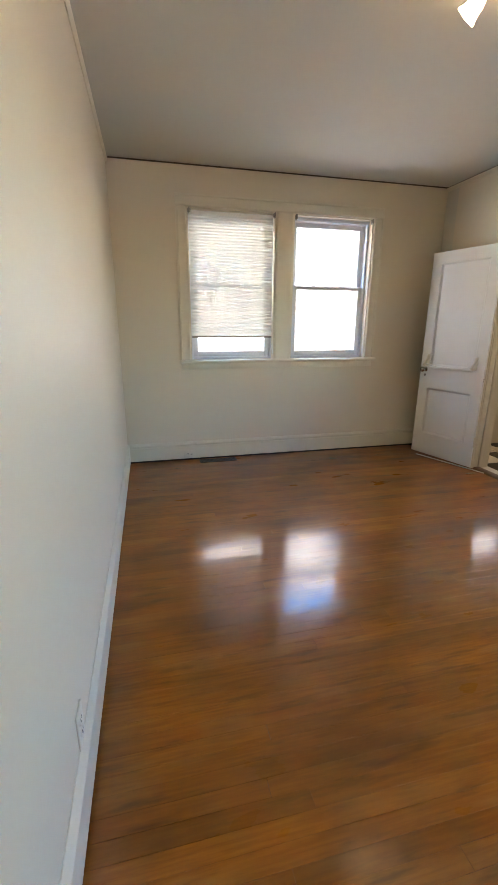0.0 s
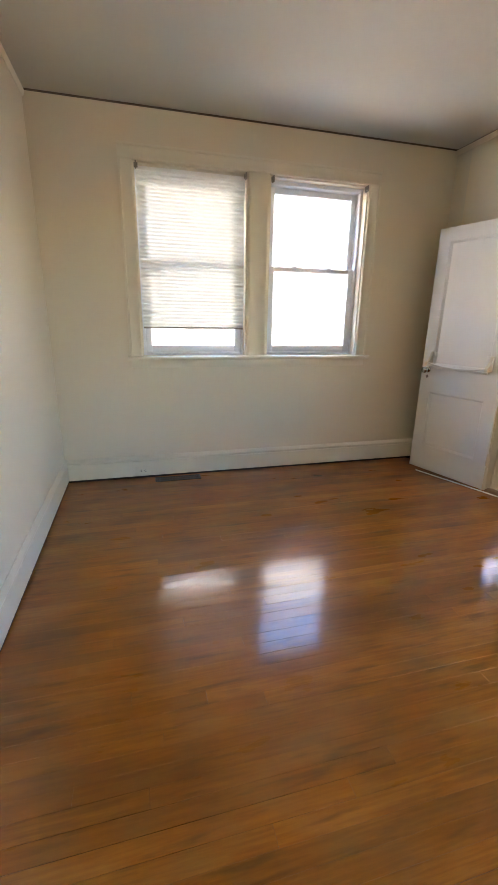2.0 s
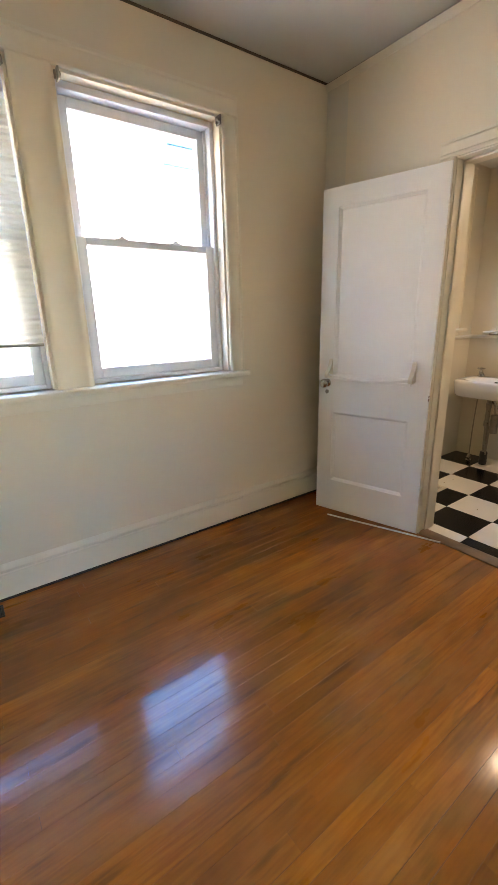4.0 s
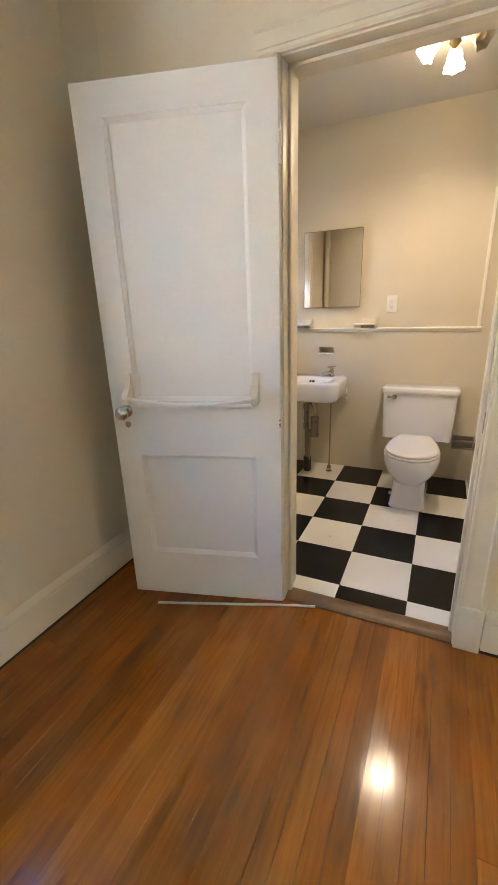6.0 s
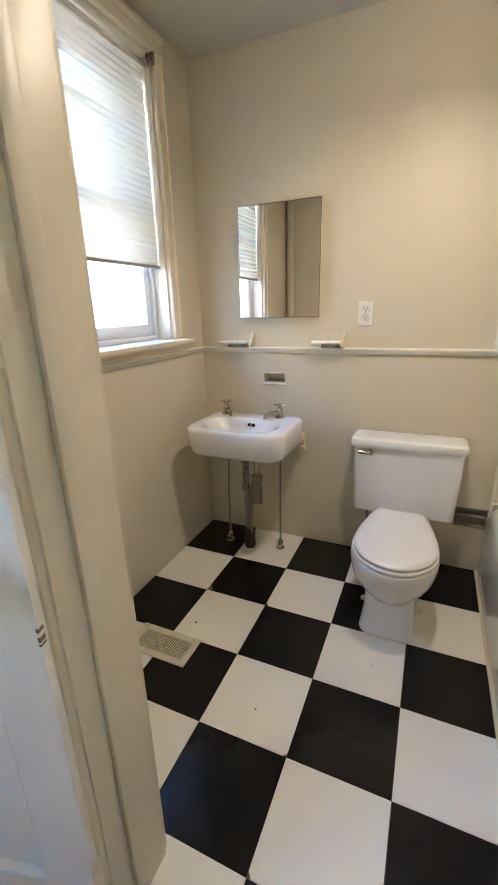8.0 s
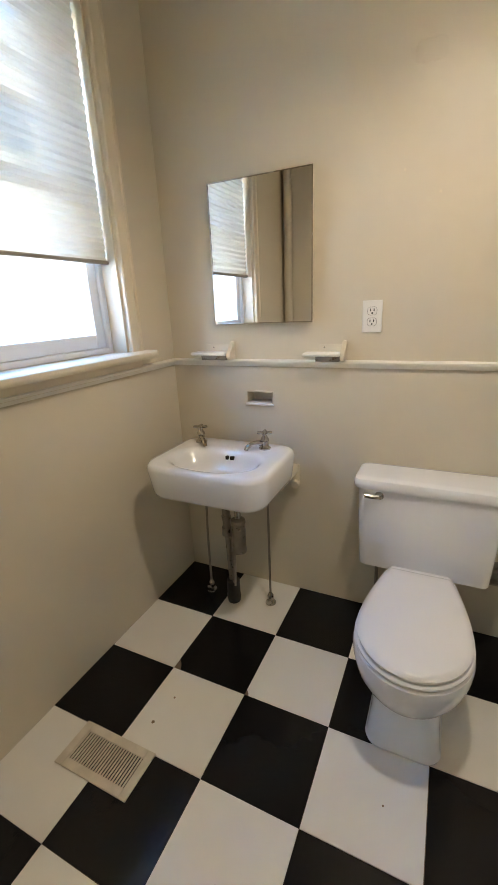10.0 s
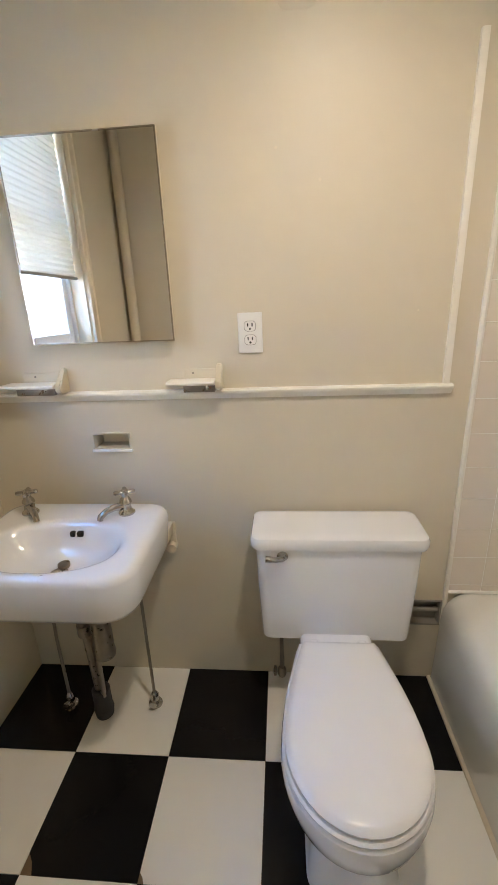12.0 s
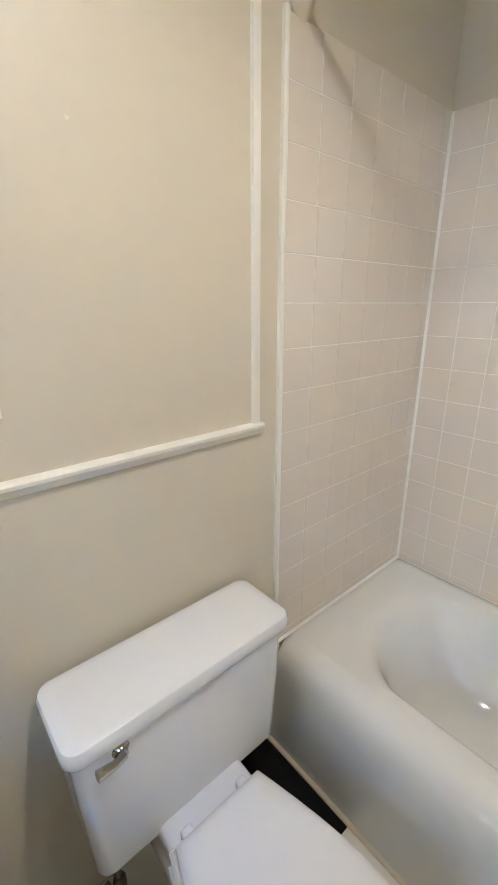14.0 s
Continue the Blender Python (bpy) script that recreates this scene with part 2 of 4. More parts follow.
def loft(bm, rings, cap0=True, cap1=True, slot=0):
    rows = [[bm.verts.new(p) for p in r] for r in rings]
    n = len(rows[0])
    for a, b in zip(rows, rows[1:]):
        for i in range(n):
            f = bm.faces.new((a[i], a[(i + 1) % n], b[(i + 1) % n], b[i]))
            f.material_index = slot
    if cap0:
        bm.faces.new(rows[0][::-1])
    if cap1:
        bm.faces.new(rows[-1])
    return rows


def rrect(cx, cy, z, hx, hy, r, k=6):
    """A ring: a rectangle with rounded corners."""
    r = min(r, hx, hy)
    pts = []
    for sx, sy, a0 in ((1, 1, 0), (-1, 1, 90), (-1, -1, 180), (1, -1, 270)):
        for i in range(k + 1):
            a = radians(a0 + 90 * i / k)
            pts.append((cx + sx * (hx - r) + r * math.cos(a), cy + sy * (hy - r) + r * math.sin(a), z))
    return pts


def tube(bm, pts, r, k=12, caps=True):
    """A round bar along a line of points; r may be one radius or one for each point."""
    pts = [Vector(p) for p in pts]
    rs = r if isinstance(r, (list, tuple)) else [r] * len(pts)
    rings, side = [], None
    for i, p in enumerate(pts):
        d = (pts[min(i + 1, len(pts) - 1)] - pts[max(i - 1, 0)]).normalized()
        if side is None:
            side = d.orthogonal().normalized()
        side = (side - d * side.dot(d)).normalized()
        up = d.cross(side)
        rings.append([p + (side * math.cos(2 * math.pi * j / k) + up * math.sin(2 * math.pi * j / k)) * rs[i] for j in range(k)])
    loft(bm, rings, caps, caps)


def lathe(bm, profile, m, k=20, caps=True):
    """A turned shape: (radius, height) pairs round the local z axis, laid by m."""
    loft(bm, [[m @ Vector((r * math.cos(2 * math.pi * j / k), r * math.sin(2 * math.pi * j / k), h)) for j in range(k)] for r, h in profile], caps, caps)


def prism(bm, profile, p0, p1, u, v, slot=0):
    """A straight moulding: its section in (u, v), carried from p0 to p1."""
    u, v = Vector(u), Vector(v)
    loft(bm, [[Vector(p) + u * a + v * b for a, b in profile] for p in (p0, p1)], slot=slot)


def wall_mesh(bm, axis, a, b, span, z0, z1, holes):
    """A wall from a to b across its thickness on one axis, along span on the other, with openings (s0, s1, low, high)."""
    def put(s0, s1, lo, hi):
        if s1 - s0 > 1e-4 and hi - lo > 1e-4:
            box(bm, (a, s0, lo) if axis == "x" else (s0, a, lo), (b, s1, hi) if axis == "x" else (s1, b, hi))
    s = span[0]
    for h0, h1, lo, hi in sorted(holes):
        put(s, h0, z0, z1)
        put(h0, h1, z0, lo)
        put(h0, h1, hi, z1)
        s = h1
    put(s, span[1], z0, z1)


# ---- the plan ----
X1, Y0, Y1, H = 3.285, -0.62, 4.10, 2.68            # bedroom
BX0, BX1, BY0, BY1, BH = 3.44, 5.05, 1.645, 3.93, 2.462   # bathroom
DY0, DY1, DTOP = 2.505, 3.207, 2.045                # doorway
OUT = 4.31                                           # outer face of the house
W1, W2, WZ0, WZ1 = (0.655, 1.492), (1.66, 2.494), 1.015, 2.35
W3, W3Z0, W3Z1 = (4.03, 4.745), 1.19, 2.36

bm = bmesh.new()
wall_mesh(bm, "y", Y1, OUT, (-0.2, X1), 0, H, [(*W1, WZ0, WZ1), (*W2, WZ0, WZ1)])
solid("wall_north", bm, WALL, "cream painted plaster wall with two windows", "wall")
bm = bmesh.new()
wall_mesh(bm, "y", BY1, BY1 + 0.205, (X1, BX1 + 0.2), 0, H, [(*W3, W3Z0, W3Z1)])
solid("wall_bath_north", bm, BATH_WALL, "cream gloss painted bathroom wall with a window", "wall")
bm = bmesh.new()
# the first opening holds the unseen window added to brighten the bedroom
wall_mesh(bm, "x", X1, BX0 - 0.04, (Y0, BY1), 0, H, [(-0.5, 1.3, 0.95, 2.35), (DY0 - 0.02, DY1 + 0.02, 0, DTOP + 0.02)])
solid("wall_east", bm, WALL, "cream painted plaster wall with a doorway", "wall")
bm = bmesh.new()
wall_mesh(bm, "x", BX0 - 0.04, BX0, (BY0, BY1), 0, H, [(DY0 - 0.02, DY1 + 0.02, 0, DTOP + 0.02)])
solid("wall_bath_west", bm, BATH_WALL, "cream gloss painted bathroom wall beside the doorway", "wall")
solid("wall_west", boxed((-0.2, Y0, 0), (0, Y1, H)), WALL, "cream painted plaster wall, smooth and plain", "wall")
solid("wall_south", boxed((-0.2, Y0 - 0.2, 0), (X1 + 0.115, Y0, H)), WALL, "cream painted plaster wall, plain", "wall")
bm = bmesh.new()
NICHE = (3.425, 3.556, 0.930, 0.990)
TPN = (2.375, 2.522, 0.245, 0.352)
wall_mesh(bm, "x", BX1, BX1 + 0.09, (BY0 - 0.2, BY1), 0, BH, [NICHE, TPN])
box(bm, (BX1 + 0.09, BY0 - 0.2, 0), (BX1 + 0.2, BY1, BH))
solid("wall_bath_east", bm, BATH_WALL, "cream gloss painted bathroom wall with small recesses", "wall")
solid("wall_bath_south", boxed((BX0, BY0 - 0.2, 0), (BX1, BY0, BH)), BATH_WALL, "cream painted wall above the bathtub tiles", "wall")
solid("ceiling", boxed((-0.2, Y0 - 0.2, H), (X1 + 0.115, OUT, H + 0.15)), CEIL, "off-white painted bedroom ceiling, slightly stained", "ceiling")
solid("ceiling_bath", boxed((BX0 - 0.04, BY0 - 0.2, BH), (BX1 + 0.2, BY1, BH + 0.36)), CEIL, "off-white painted bathroom ceiling", "ceiling")
solid("subfloor", boxed((-0.2, Y0 - 0.2, -0.2), (X1 + 0.05, OUT, -0.019)), GAP, "dark subfloor under the boards", "floor")
solid("bath_subfloor", boxed((X1 + 0.05, BY0 - 0.2, -0.2), (BX1 + 0.2, OUT, -0.004)), ADHESIVE, "brown adhesive bed under the bathroom tiles", "floor")

# ---- mouldings ----
CROWN = ((0, 0), (0.006, 0), (0.014, 0.012), (0.018, 0.026), (0.018, 0.034), (0, 0.034))
BASE = ((0, 0), (0.018, 0), (0.018, 0.128), (0.013, 0.132), (0.013, 0.138), (0.021, 0.144), (0.022, 0.152), (0.017, 0.161), (0.008, 0.170), (0.004, 0.176), (0, 0.176))
bm = bmesh.new()
z = 2.636
prism(bm, CROWN, (0, Y0, z), (0, Y1, z), (1, 0, 0), (0, 0, 1))
prism(bm, CROWN, (X1, Y0, z), (X1, Y1, z), (-1, 0, 0), (0, 0, 1))
prism(bm, CROWN, (0, Y0, z), (X1, Y0, z), (0, 1, 0), (0, 0, 1))
# solid brown strip, 5 mm proud, along the joint below the ceiling
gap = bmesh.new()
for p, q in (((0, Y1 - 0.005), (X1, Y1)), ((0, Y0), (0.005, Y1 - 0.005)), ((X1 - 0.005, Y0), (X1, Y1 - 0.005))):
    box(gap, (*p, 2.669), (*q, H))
solid("ceiling_gap", gap, mat("brown_ceiling_strip", (0.13, 0.09, 0.055), 0.8, vary=0.5, big=3), "brown strip filling the joint between walls and ceiling", "trim")
solid("picture_moulding", bm, TRIM, "narrow cream moulding round the top of the walls", "trim")
bm = bmesh.new()
for p, q, n in (((0, Y1, 0.018), (X1, Y1, 0.018), (0, -1, 0)), ((0, Y0, 0.018), (0, Y1, 0.018), (1, 0, 0)), ((0, Y0, 0.018), (X1, Y0, 0.018), (0, 1, 0)),
                ((X1, Y0, 0.018), (X1, DY0 - 0.098, 0.018), (-1, 0, 0)), ((X1, DY1 + 0.098, 0.018), (X1, Y1, 0.018), (-1, 0, 0))):
    prism(bm, BASE, p, q, n, (0, 0, 1))
gap = bmesh.new()
for p, q in (((0, Y1 - 0.013), (X1, Y1)), ((0, Y0), (0.013, Y1 - 0.013)), ((X1 - 0.013, Y0), (X1, DY0 - 0.098)), ((X1 - 0.013, DY1 + 0.098), (X1, Y1 - 0.013))):
    box(gap, (*p, -0.001), (*q, 0.018))
solid("floor_gap", gap, GAP, "dark gap under the baseboard", "trim")
solid("baseboard", bm, TRIM, "tall cream painted baseboard with a moulded top", "baseboard")

RAIL = ((0, 0.010), (0.008, 0.010), (0.012, 0.014), (0.015, 0.022), (0.021, 0.028), (0.022, 0.035), (0.016, 0.040), (0, 0.040))
bm = bmesh.new()
prism(bm, RAIL, (BX1, 2.432, 1.088), (BX1, BY1, 1.088), (-1, 0, 0), (0, 0, 1))
prism(bm, RAIL, (BX0, BY1, 1.088), (BX1, BY1, 1.088), (0, -1, 0), (0, 0, 1))
prism(bm, RAIL, (BX0, DY1 + 0.1, 1.088), (BX0, BY1, 1.088), (1, 0, 0), (0, 0, 1))
solid("chair_rail", bm, RAIL_WHITE, "cream painted chair rail along the bathroom walls", "trim")
bm = bmesh.new()
prism(bm, ((0, -0.009), (0.012, -0.009), (0.014, 0), (0.012, 0.009), (0, 0.009)), (BX1, 2.450, 1.128), (BX1, 2.450, 1.955), (-1, 0, 0), (0, 1, 0))
solid("wall_strip", bm, RAIL_WHITE, "upright cream painted wood strip above the chair rail", "trim")


# ---- windows ----
def sash(bm, x0, x1, z0, z1, y0, y1, stile, top, bottom):
    box(bm, (x0, y0, z0), (x0 + stile, y1, z1), 0.004)
    box(bm, (x1 - stile, y0, z0), (x1, y1, z1), 0.004)
    box(bm, (x0 + stile, y0, z1 - top), (x1 - stile, y1, z1), 0.004)
    box(bm, (x0 + stile, y0, z0), (x1 - stile, y1, z0 + bottom), 0.004)


def double_hung(parent, x0, x1, z0, z1, y, meet):
    """White vinyl double-hung unit set in the opening from y inwards to outwards: frame, two sashes, panes, locks."""
    bm = bmesh.new()
    for a, b in (((x0, y, z0), (x0 + 0.022, y + 0.12, z1)), ((x1 - 0.022, y, z0), (x1, y + 0.12, z1)),
                 ((x0 + 0.022, y, z1 - 0.03), (x1 - 0.022, y + 0.12, z1)), ((x0 + 0.022, y, z0), (x1 - 0.022, y + 0.12, z0 + 0.022))):
        box(bm, a, b, 0.003)
    for s in (x0 + 0.022, x1 - 0.034):
        box(bm, (s, y + 0.046, z0 + 0.022), (s + 0.012, y + 0.056, z1 - 0.03))
    part("window_frame", bm, VINYL, parent, "white vinyl frame")
    a, b = x0 + 0.024, x1 - 0.024
    for name, lo, hi, d, top, bottom in (("lower_sash", z0 + 0.023, meet + 0.018, 0.012, 0.036, 0.052), ("upper_sash", meet - 0.018, z1 - 0.032, 0.058, 0.045, 0.036)):
        bm = bmesh.new()
        sash(bm, a, b, lo, hi, y + d, y + d + 0.034, 0.046, top, bottom)
        s = part(name, bm, VINYL, parent, "white vinyl sash")
        p = part("pane", boxed((a + 0.044, y + d + 0.015, lo + bottom - 0.002), (b - 0.044, y + d + 0.019, hi - top + 0.002)), GLASS, s)
        p.visible_shadow = False
        if name == "lower_sash":
            for k in (0.3, 0.7):
                bm = bmesh.new()
                xc = a + (b - a) * k
                box(bm, (xc - 0.028, y + 0.014, hi), (xc + 0.028, y + 0.04, hi + 0.008), 0.003)
                box(bm, (xc - 0.012, y + 0.016, hi + 0.008), (xc + 0.014, y + 0.036, hi + 0.019), 0.005)
                part("sash_lock", bm, VINYL, s)


CASE = ((0, 0), (0.016, 0), (0.021, 0.006), (0.021, 0.018), (0.016, 0.026), (0.016, 0.072), (0.022, 0.078), (0.022, 0.090), (0, 0.090))


def bracket(parent, x, y, z, flip):
    bm = bmesh.new()
    box(bm, (x - 0.004, y - 0.03, z - 0.022), (x + 0.004, y + 0.012, z + 0.022), 0.002)
    box(bm, (x - 0.012 * flip, y - 0.004, z - 0.016), (x + 0.014 * flip, y + 0.004, z + 0.016), 0.002)
    lathe(bm, ((0.009, 0), (0.009, 0.006), (0.004, 0.010)), pose(x + 0.004 * flip, y - 0.012, z, 0, 90 * flip, 0), 10)
    part("shade_bracket", bm, DULL, parent, "tarnished metal shade bracket")


def window_trim(parent, x0, x1, z0, z1, y, w, stool, ends, apron):
    """Wood casing on the room side: jambs, head, stool and apron."""
    bm = bmesh.new()
    s = w / 0.09
    sec = [(a, b * s) for a, b in CASE]
    prism(bm, sec, (x0, y, z0), (x0, y, z1), (0, -1, 0), (-1, 0, 0))
    prism(bm, sec, (x1, y, z0), (x1, y, z1), (0, -1, 0), (1, 0, 0))
    prism(bm, sec, (x0 - w, y - 0.001, z1), (x1 + w, y - 0.001, z1), (0, -1, 0), (0, 0, 1))
    part("casing", bm, TRIM, parent, "cream painted wood casing")
    bm = bmesh.new()
    prism(bm, ((0, 0), (stool - 0.006, 0), (stool, 0.007), (stool + 0.002, 0.016), (stool, 0.025), (stool - 0.008, 0.030), (0, 0.030)),
          (x0 - w - ends, y + 0.04, z0 - 0.030), (x1 + w + ends, y + 0.04, z0 - 0.030), (0, -1, 0), (0, 0, 1))
    box(bm, (x0, y + 0.04, z0 - 0.03), (x1, y + 0.14, z0 - 0.001))
    part("window_sill", bm, TRIM, parent, "cream painted window sill")
    bm = bmesh.new()
    box(bm, (x0 - w + 0.012, y - 0.018, z0 - 0.030 - apron), (x1 + w - 0.012, y, z0 - 0.030), 0.004)
    part("apron", bm, TRIM, parent)


def reveal(parent, x0, x1, z0, z1, y0, y1):
    bm = bmesh.new()
    box(bm, (x0 - 0.001, y0, z0), (x0 + 0.012, y1, z1))
    box(bm, (x1 - 0.012, y0, z0), (x1 + 0.001, y1, z1))
    box(bm, (x0 + 0.012, y0, z1 - 0.012), (x1 - 0.012, y1, z1 + 0.001))
    part("jamb_lining", bm, TRIM, parent)


def outer_casing(parent, x0, x1, z0, z1, y):
    """White boards round the opening on the outer face of the house, with a sill."""
    for a, b in (((x0 - 0.09, z0), (x0 + 0.004, z1)), ((x1 - 0.004, z0), (x1 + 0.09, z1)), ((x0 - 0.09, z1 - 0.004), (x1 + 0.09, z1 + 0.11)), ((x0 - 0.11, z0 - 0.05), (x1 + 0.11, z0 + 0.006))):
        part("outer_board", boxed((a[0], y, a[1]), (b[0], y + 0.095, b[1]), 0.004), VINYL, parent, "white outer board")


win = thing("window_1", "paired white double-hung windows in cream wood casing", "window", (1.575, Y1, WZ0), kind="structure")
window_trim(win, W1[0], W2[1], WZ0, WZ1, Y1, 0.098, 0.105, 0.012, 0.062)
bm = bmesh.new()
prism(bm, ((0, -0.084), (0.016, -0.084), (0.021, -0.072), (0.021, -0.06), (0.016, -0.05), (0.016, 0.05), (0.021, 0.06), (0.021, 0.072), (0.016, 0.084), (0, 0.084)),
      (1.576, Y1, WZ0), (1.576, Y1, WZ1), (0, -1, 0), (1, 0, 0))
part("mullion_casing", bm, TRIM, win, "flat cream painted mullion board")
for w in (W1, W2):
    reveal(win, *w, WZ0, WZ1, Y1, Y1 + 0.085)
    outer_casing(win, *w, WZ0, WZ1, OUT)
    double_hung(win, w[0] + 0.012, w[1] - 0.012, WZ0 + 0.001, WZ1 - 0.012, Y1 + 0.062, 1.705)
    bracket(win, w[0] + 0.022, Y1 - 0.006, WZ1 - 0.03, 1)
    bracket(win, w[1] - 0.022, Y1 - 0.006, WZ1 - 0.03, -1)

win = thing("window_2", "white double-hung bathroom window in cream wood casing", "window", (4.39, BY1, W3Z0), kind="structure")
window_trim(win, *W3, W3Z0, W3Z1, BY1, 0.066, 0.118, 0.022, 0.05)
reveal(win, *W3, W3Z0, W3Z1, BY1, BY1 + 0.09)
outer_casing(win, *W3, W3Z0, W3Z1, BY1 + 0.205)
double_hung(win, W3[0] + 0.012, W3[1] - 0.012, W3Z0 + 0.001, W3Z1 - 0.012, BY1 + 0.07, 1.775)
bracket(win, W3[0] + 0.022, BY1 - 0.006, W3Z1 - 0.03, 1)
bracket(win, W3[1] - 0.022, BY1 - 0.006, W3Z1 - 0.03, -1)


# unseen window added in the doorway's wall, lighting the bedroom from its near end
win = thing("unseen_window", "unseen paired white double-hung windows added to light the bedroom", "window", (X1, 0.4, 0.95), kind="structure")
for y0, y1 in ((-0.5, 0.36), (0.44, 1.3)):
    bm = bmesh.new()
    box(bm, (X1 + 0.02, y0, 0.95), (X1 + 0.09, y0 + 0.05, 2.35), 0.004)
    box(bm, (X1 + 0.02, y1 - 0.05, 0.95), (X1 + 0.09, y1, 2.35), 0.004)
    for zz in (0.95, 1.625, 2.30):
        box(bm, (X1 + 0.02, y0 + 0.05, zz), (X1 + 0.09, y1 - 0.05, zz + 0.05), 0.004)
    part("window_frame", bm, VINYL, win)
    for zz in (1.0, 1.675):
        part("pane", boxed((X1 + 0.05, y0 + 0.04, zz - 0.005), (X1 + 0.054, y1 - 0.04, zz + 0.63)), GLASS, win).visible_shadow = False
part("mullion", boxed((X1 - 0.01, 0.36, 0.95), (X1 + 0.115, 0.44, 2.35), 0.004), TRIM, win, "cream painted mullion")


def pleated_shade(label, x0, x1, y, top, bottom):
    """A pleated cloth shade let down part of the way: head rail, folded cloth, bottom rail, two lift cords."""
    b = thing("window_shade", label, "window shade", ((x0 + x1) / 2, y, bottom))
    part("head_rail", boxed((x0, y - 0.016, top), (x1, y + 0.016, top + 0.026), 0.003), PLASTIC, b)
    part("bottom_rail", boxed((x0 + 0.003, y - 0.012, bottom), (x1 - 0.003, y + 0.012, bottom + 0.014), 0.004), GREY, b, "grey bottom rail")
    bm = bmesh.new()
    n = 2 * int((top - bottom - 0.012) / 0.025)
    rows = []
    for i in range(n + 1):
        z = bottom + 0.012 + (top - bottom - 0.012) * i / n
        d = 0.0034 if i % 2 else -0.0034
        rows.append([bm.verts.new((x, y + d, z)) for x in (x0 + 0.004, x1 - 0.004)])
    for r, s in zip(rows, rows[1:]):
        bm.faces.new((r[0], r[1], s[1], s[0]))
    bm.normal_update()
    part("pleated_cloth", bm, CLOTH, b, "white translucent pleated cloth")
    for k in (0.2, 0.8):
        bm = bmesh.new()
        tube(bm, [(x0 + (x1 - x0) * k, y + 0.012, bottom + 0.01), (x0 + (x1 - x0) * k, y + 0.012, top)], 0.0008, 5)
        part("lift_cord", bm, CLOTH, b)


pleated_shade("white pleated shade lowered over most of the bedroom window", W1[0] + 0.018, W1[1] - 0.018, Y1 + 0.036, 2.300, 1.222)
pleated_shade("white pleated shade lowered above the bathroom window sill", W3[0] + 0.015, W3[1] - 0.015, BY1 + 0.036, 2.305, 1.520)

# ---- doorway ----
door_frame = thing("door_frame_1", "cream painted door casing and jambs with chipped edges", "door frame", (X1, DY0, 0), kind="structure")
bm = bmesh.new()
for s, y in ((1, DY1), (-1, DY0)):
    box(bm, (X1 - 0.004, y, 0.0), (BX0 + 0.004, y + s * 0.0195, DTOP), 0.003)
    box(bm, (X1 + 0.046, y - s * 0.012, 0.0), (X1 + 0.082, y, DTOP - 0.012), 0.003)
box(bm, (X1 - 0.004, DY0 - 0.0195, DTOP), (BX0 + 0.004, DY1 + 0.0195, DTOP + 0.0195), 0.003)
box(bm, (X1 + 0.046, DY0, DTOP - 0.012), (X1 + 0.082, DY1, DTOP), 0.003)
part("jamb", bm, YELLOWED, door_frame)
for x, n in ((X1, -1), (BX0, 1)):
    for s, y in ((1, DY1), (-1, DY0)):
        bm = bmesh.new()
        prism(bm, [(a, b * 0.92 + 0.006) for a, b in CASE], (x, y, 0.20 if n < 0 else 0.004), (x, y, DTOP + 0.006), (n, 0, 0), (0, s, 0))
        part("casing", bm, YELLOWED, door_frame)
    bm = bmesh.new()
    prism(bm, [(a, b * 0.86 + 0.006) for a, b in CASE], (x, DY0 - 0.088, DTOP), (x, DY1 + 0.088, DTOP), (n * 1.02, 0, 0), (0, 0, 1))
    part("head_casing", bm, YELLOWED, door_frame)
for s, y in ((1, DY1), (-1, DY0)):
    part("plinth_block", boxed((X1 - 0.027, y + s * 0.002, 0.003), (X1, y + s * 0.094, 0.2), 0.006, 3), YELLOWED, door_frame)
bm = bmesh.new()
box(bm, (X1 + 0.012, DY0 - 0.001, 0.875), (X1 + 0.040, DY0 + 0.0016, 0.945), 0.0005)
box(bm, (X1 + 0.020, DY0 + 0.001, 0.895), (X1 + 0.033, DY0 + 0.0022, 0.925))
part("strike_plate", bm, DULL, door_frame, "tarnished strike plate")
bm = bmesh.new()
prism(bm, ((0, 0), (0.0, 0.008), (0.012, 0.016), (0.030, 0.019), (0.062, 0.019), (0.078, 0.015), (0.092, 0.006), (0.092, 0)),
      (X1 - 0.004, DY0, -0.002), (X1 - 0.004, DY1, -0.002), (1, 0, 0), (0, 0, 1))
solid("threshold", bm, SADDLE, "worn brown wooden threshold between oak and tiles", "threshold")

# the door stands open into the bedroom, past the wall's corner
DW, DH, DT = 0.704, 2.020, 0.038
door = thing("door_1", "white two-panel wooden door, swung wide open", "door", (3.248, 3.212, 0.012), 105.3, kind="structure")
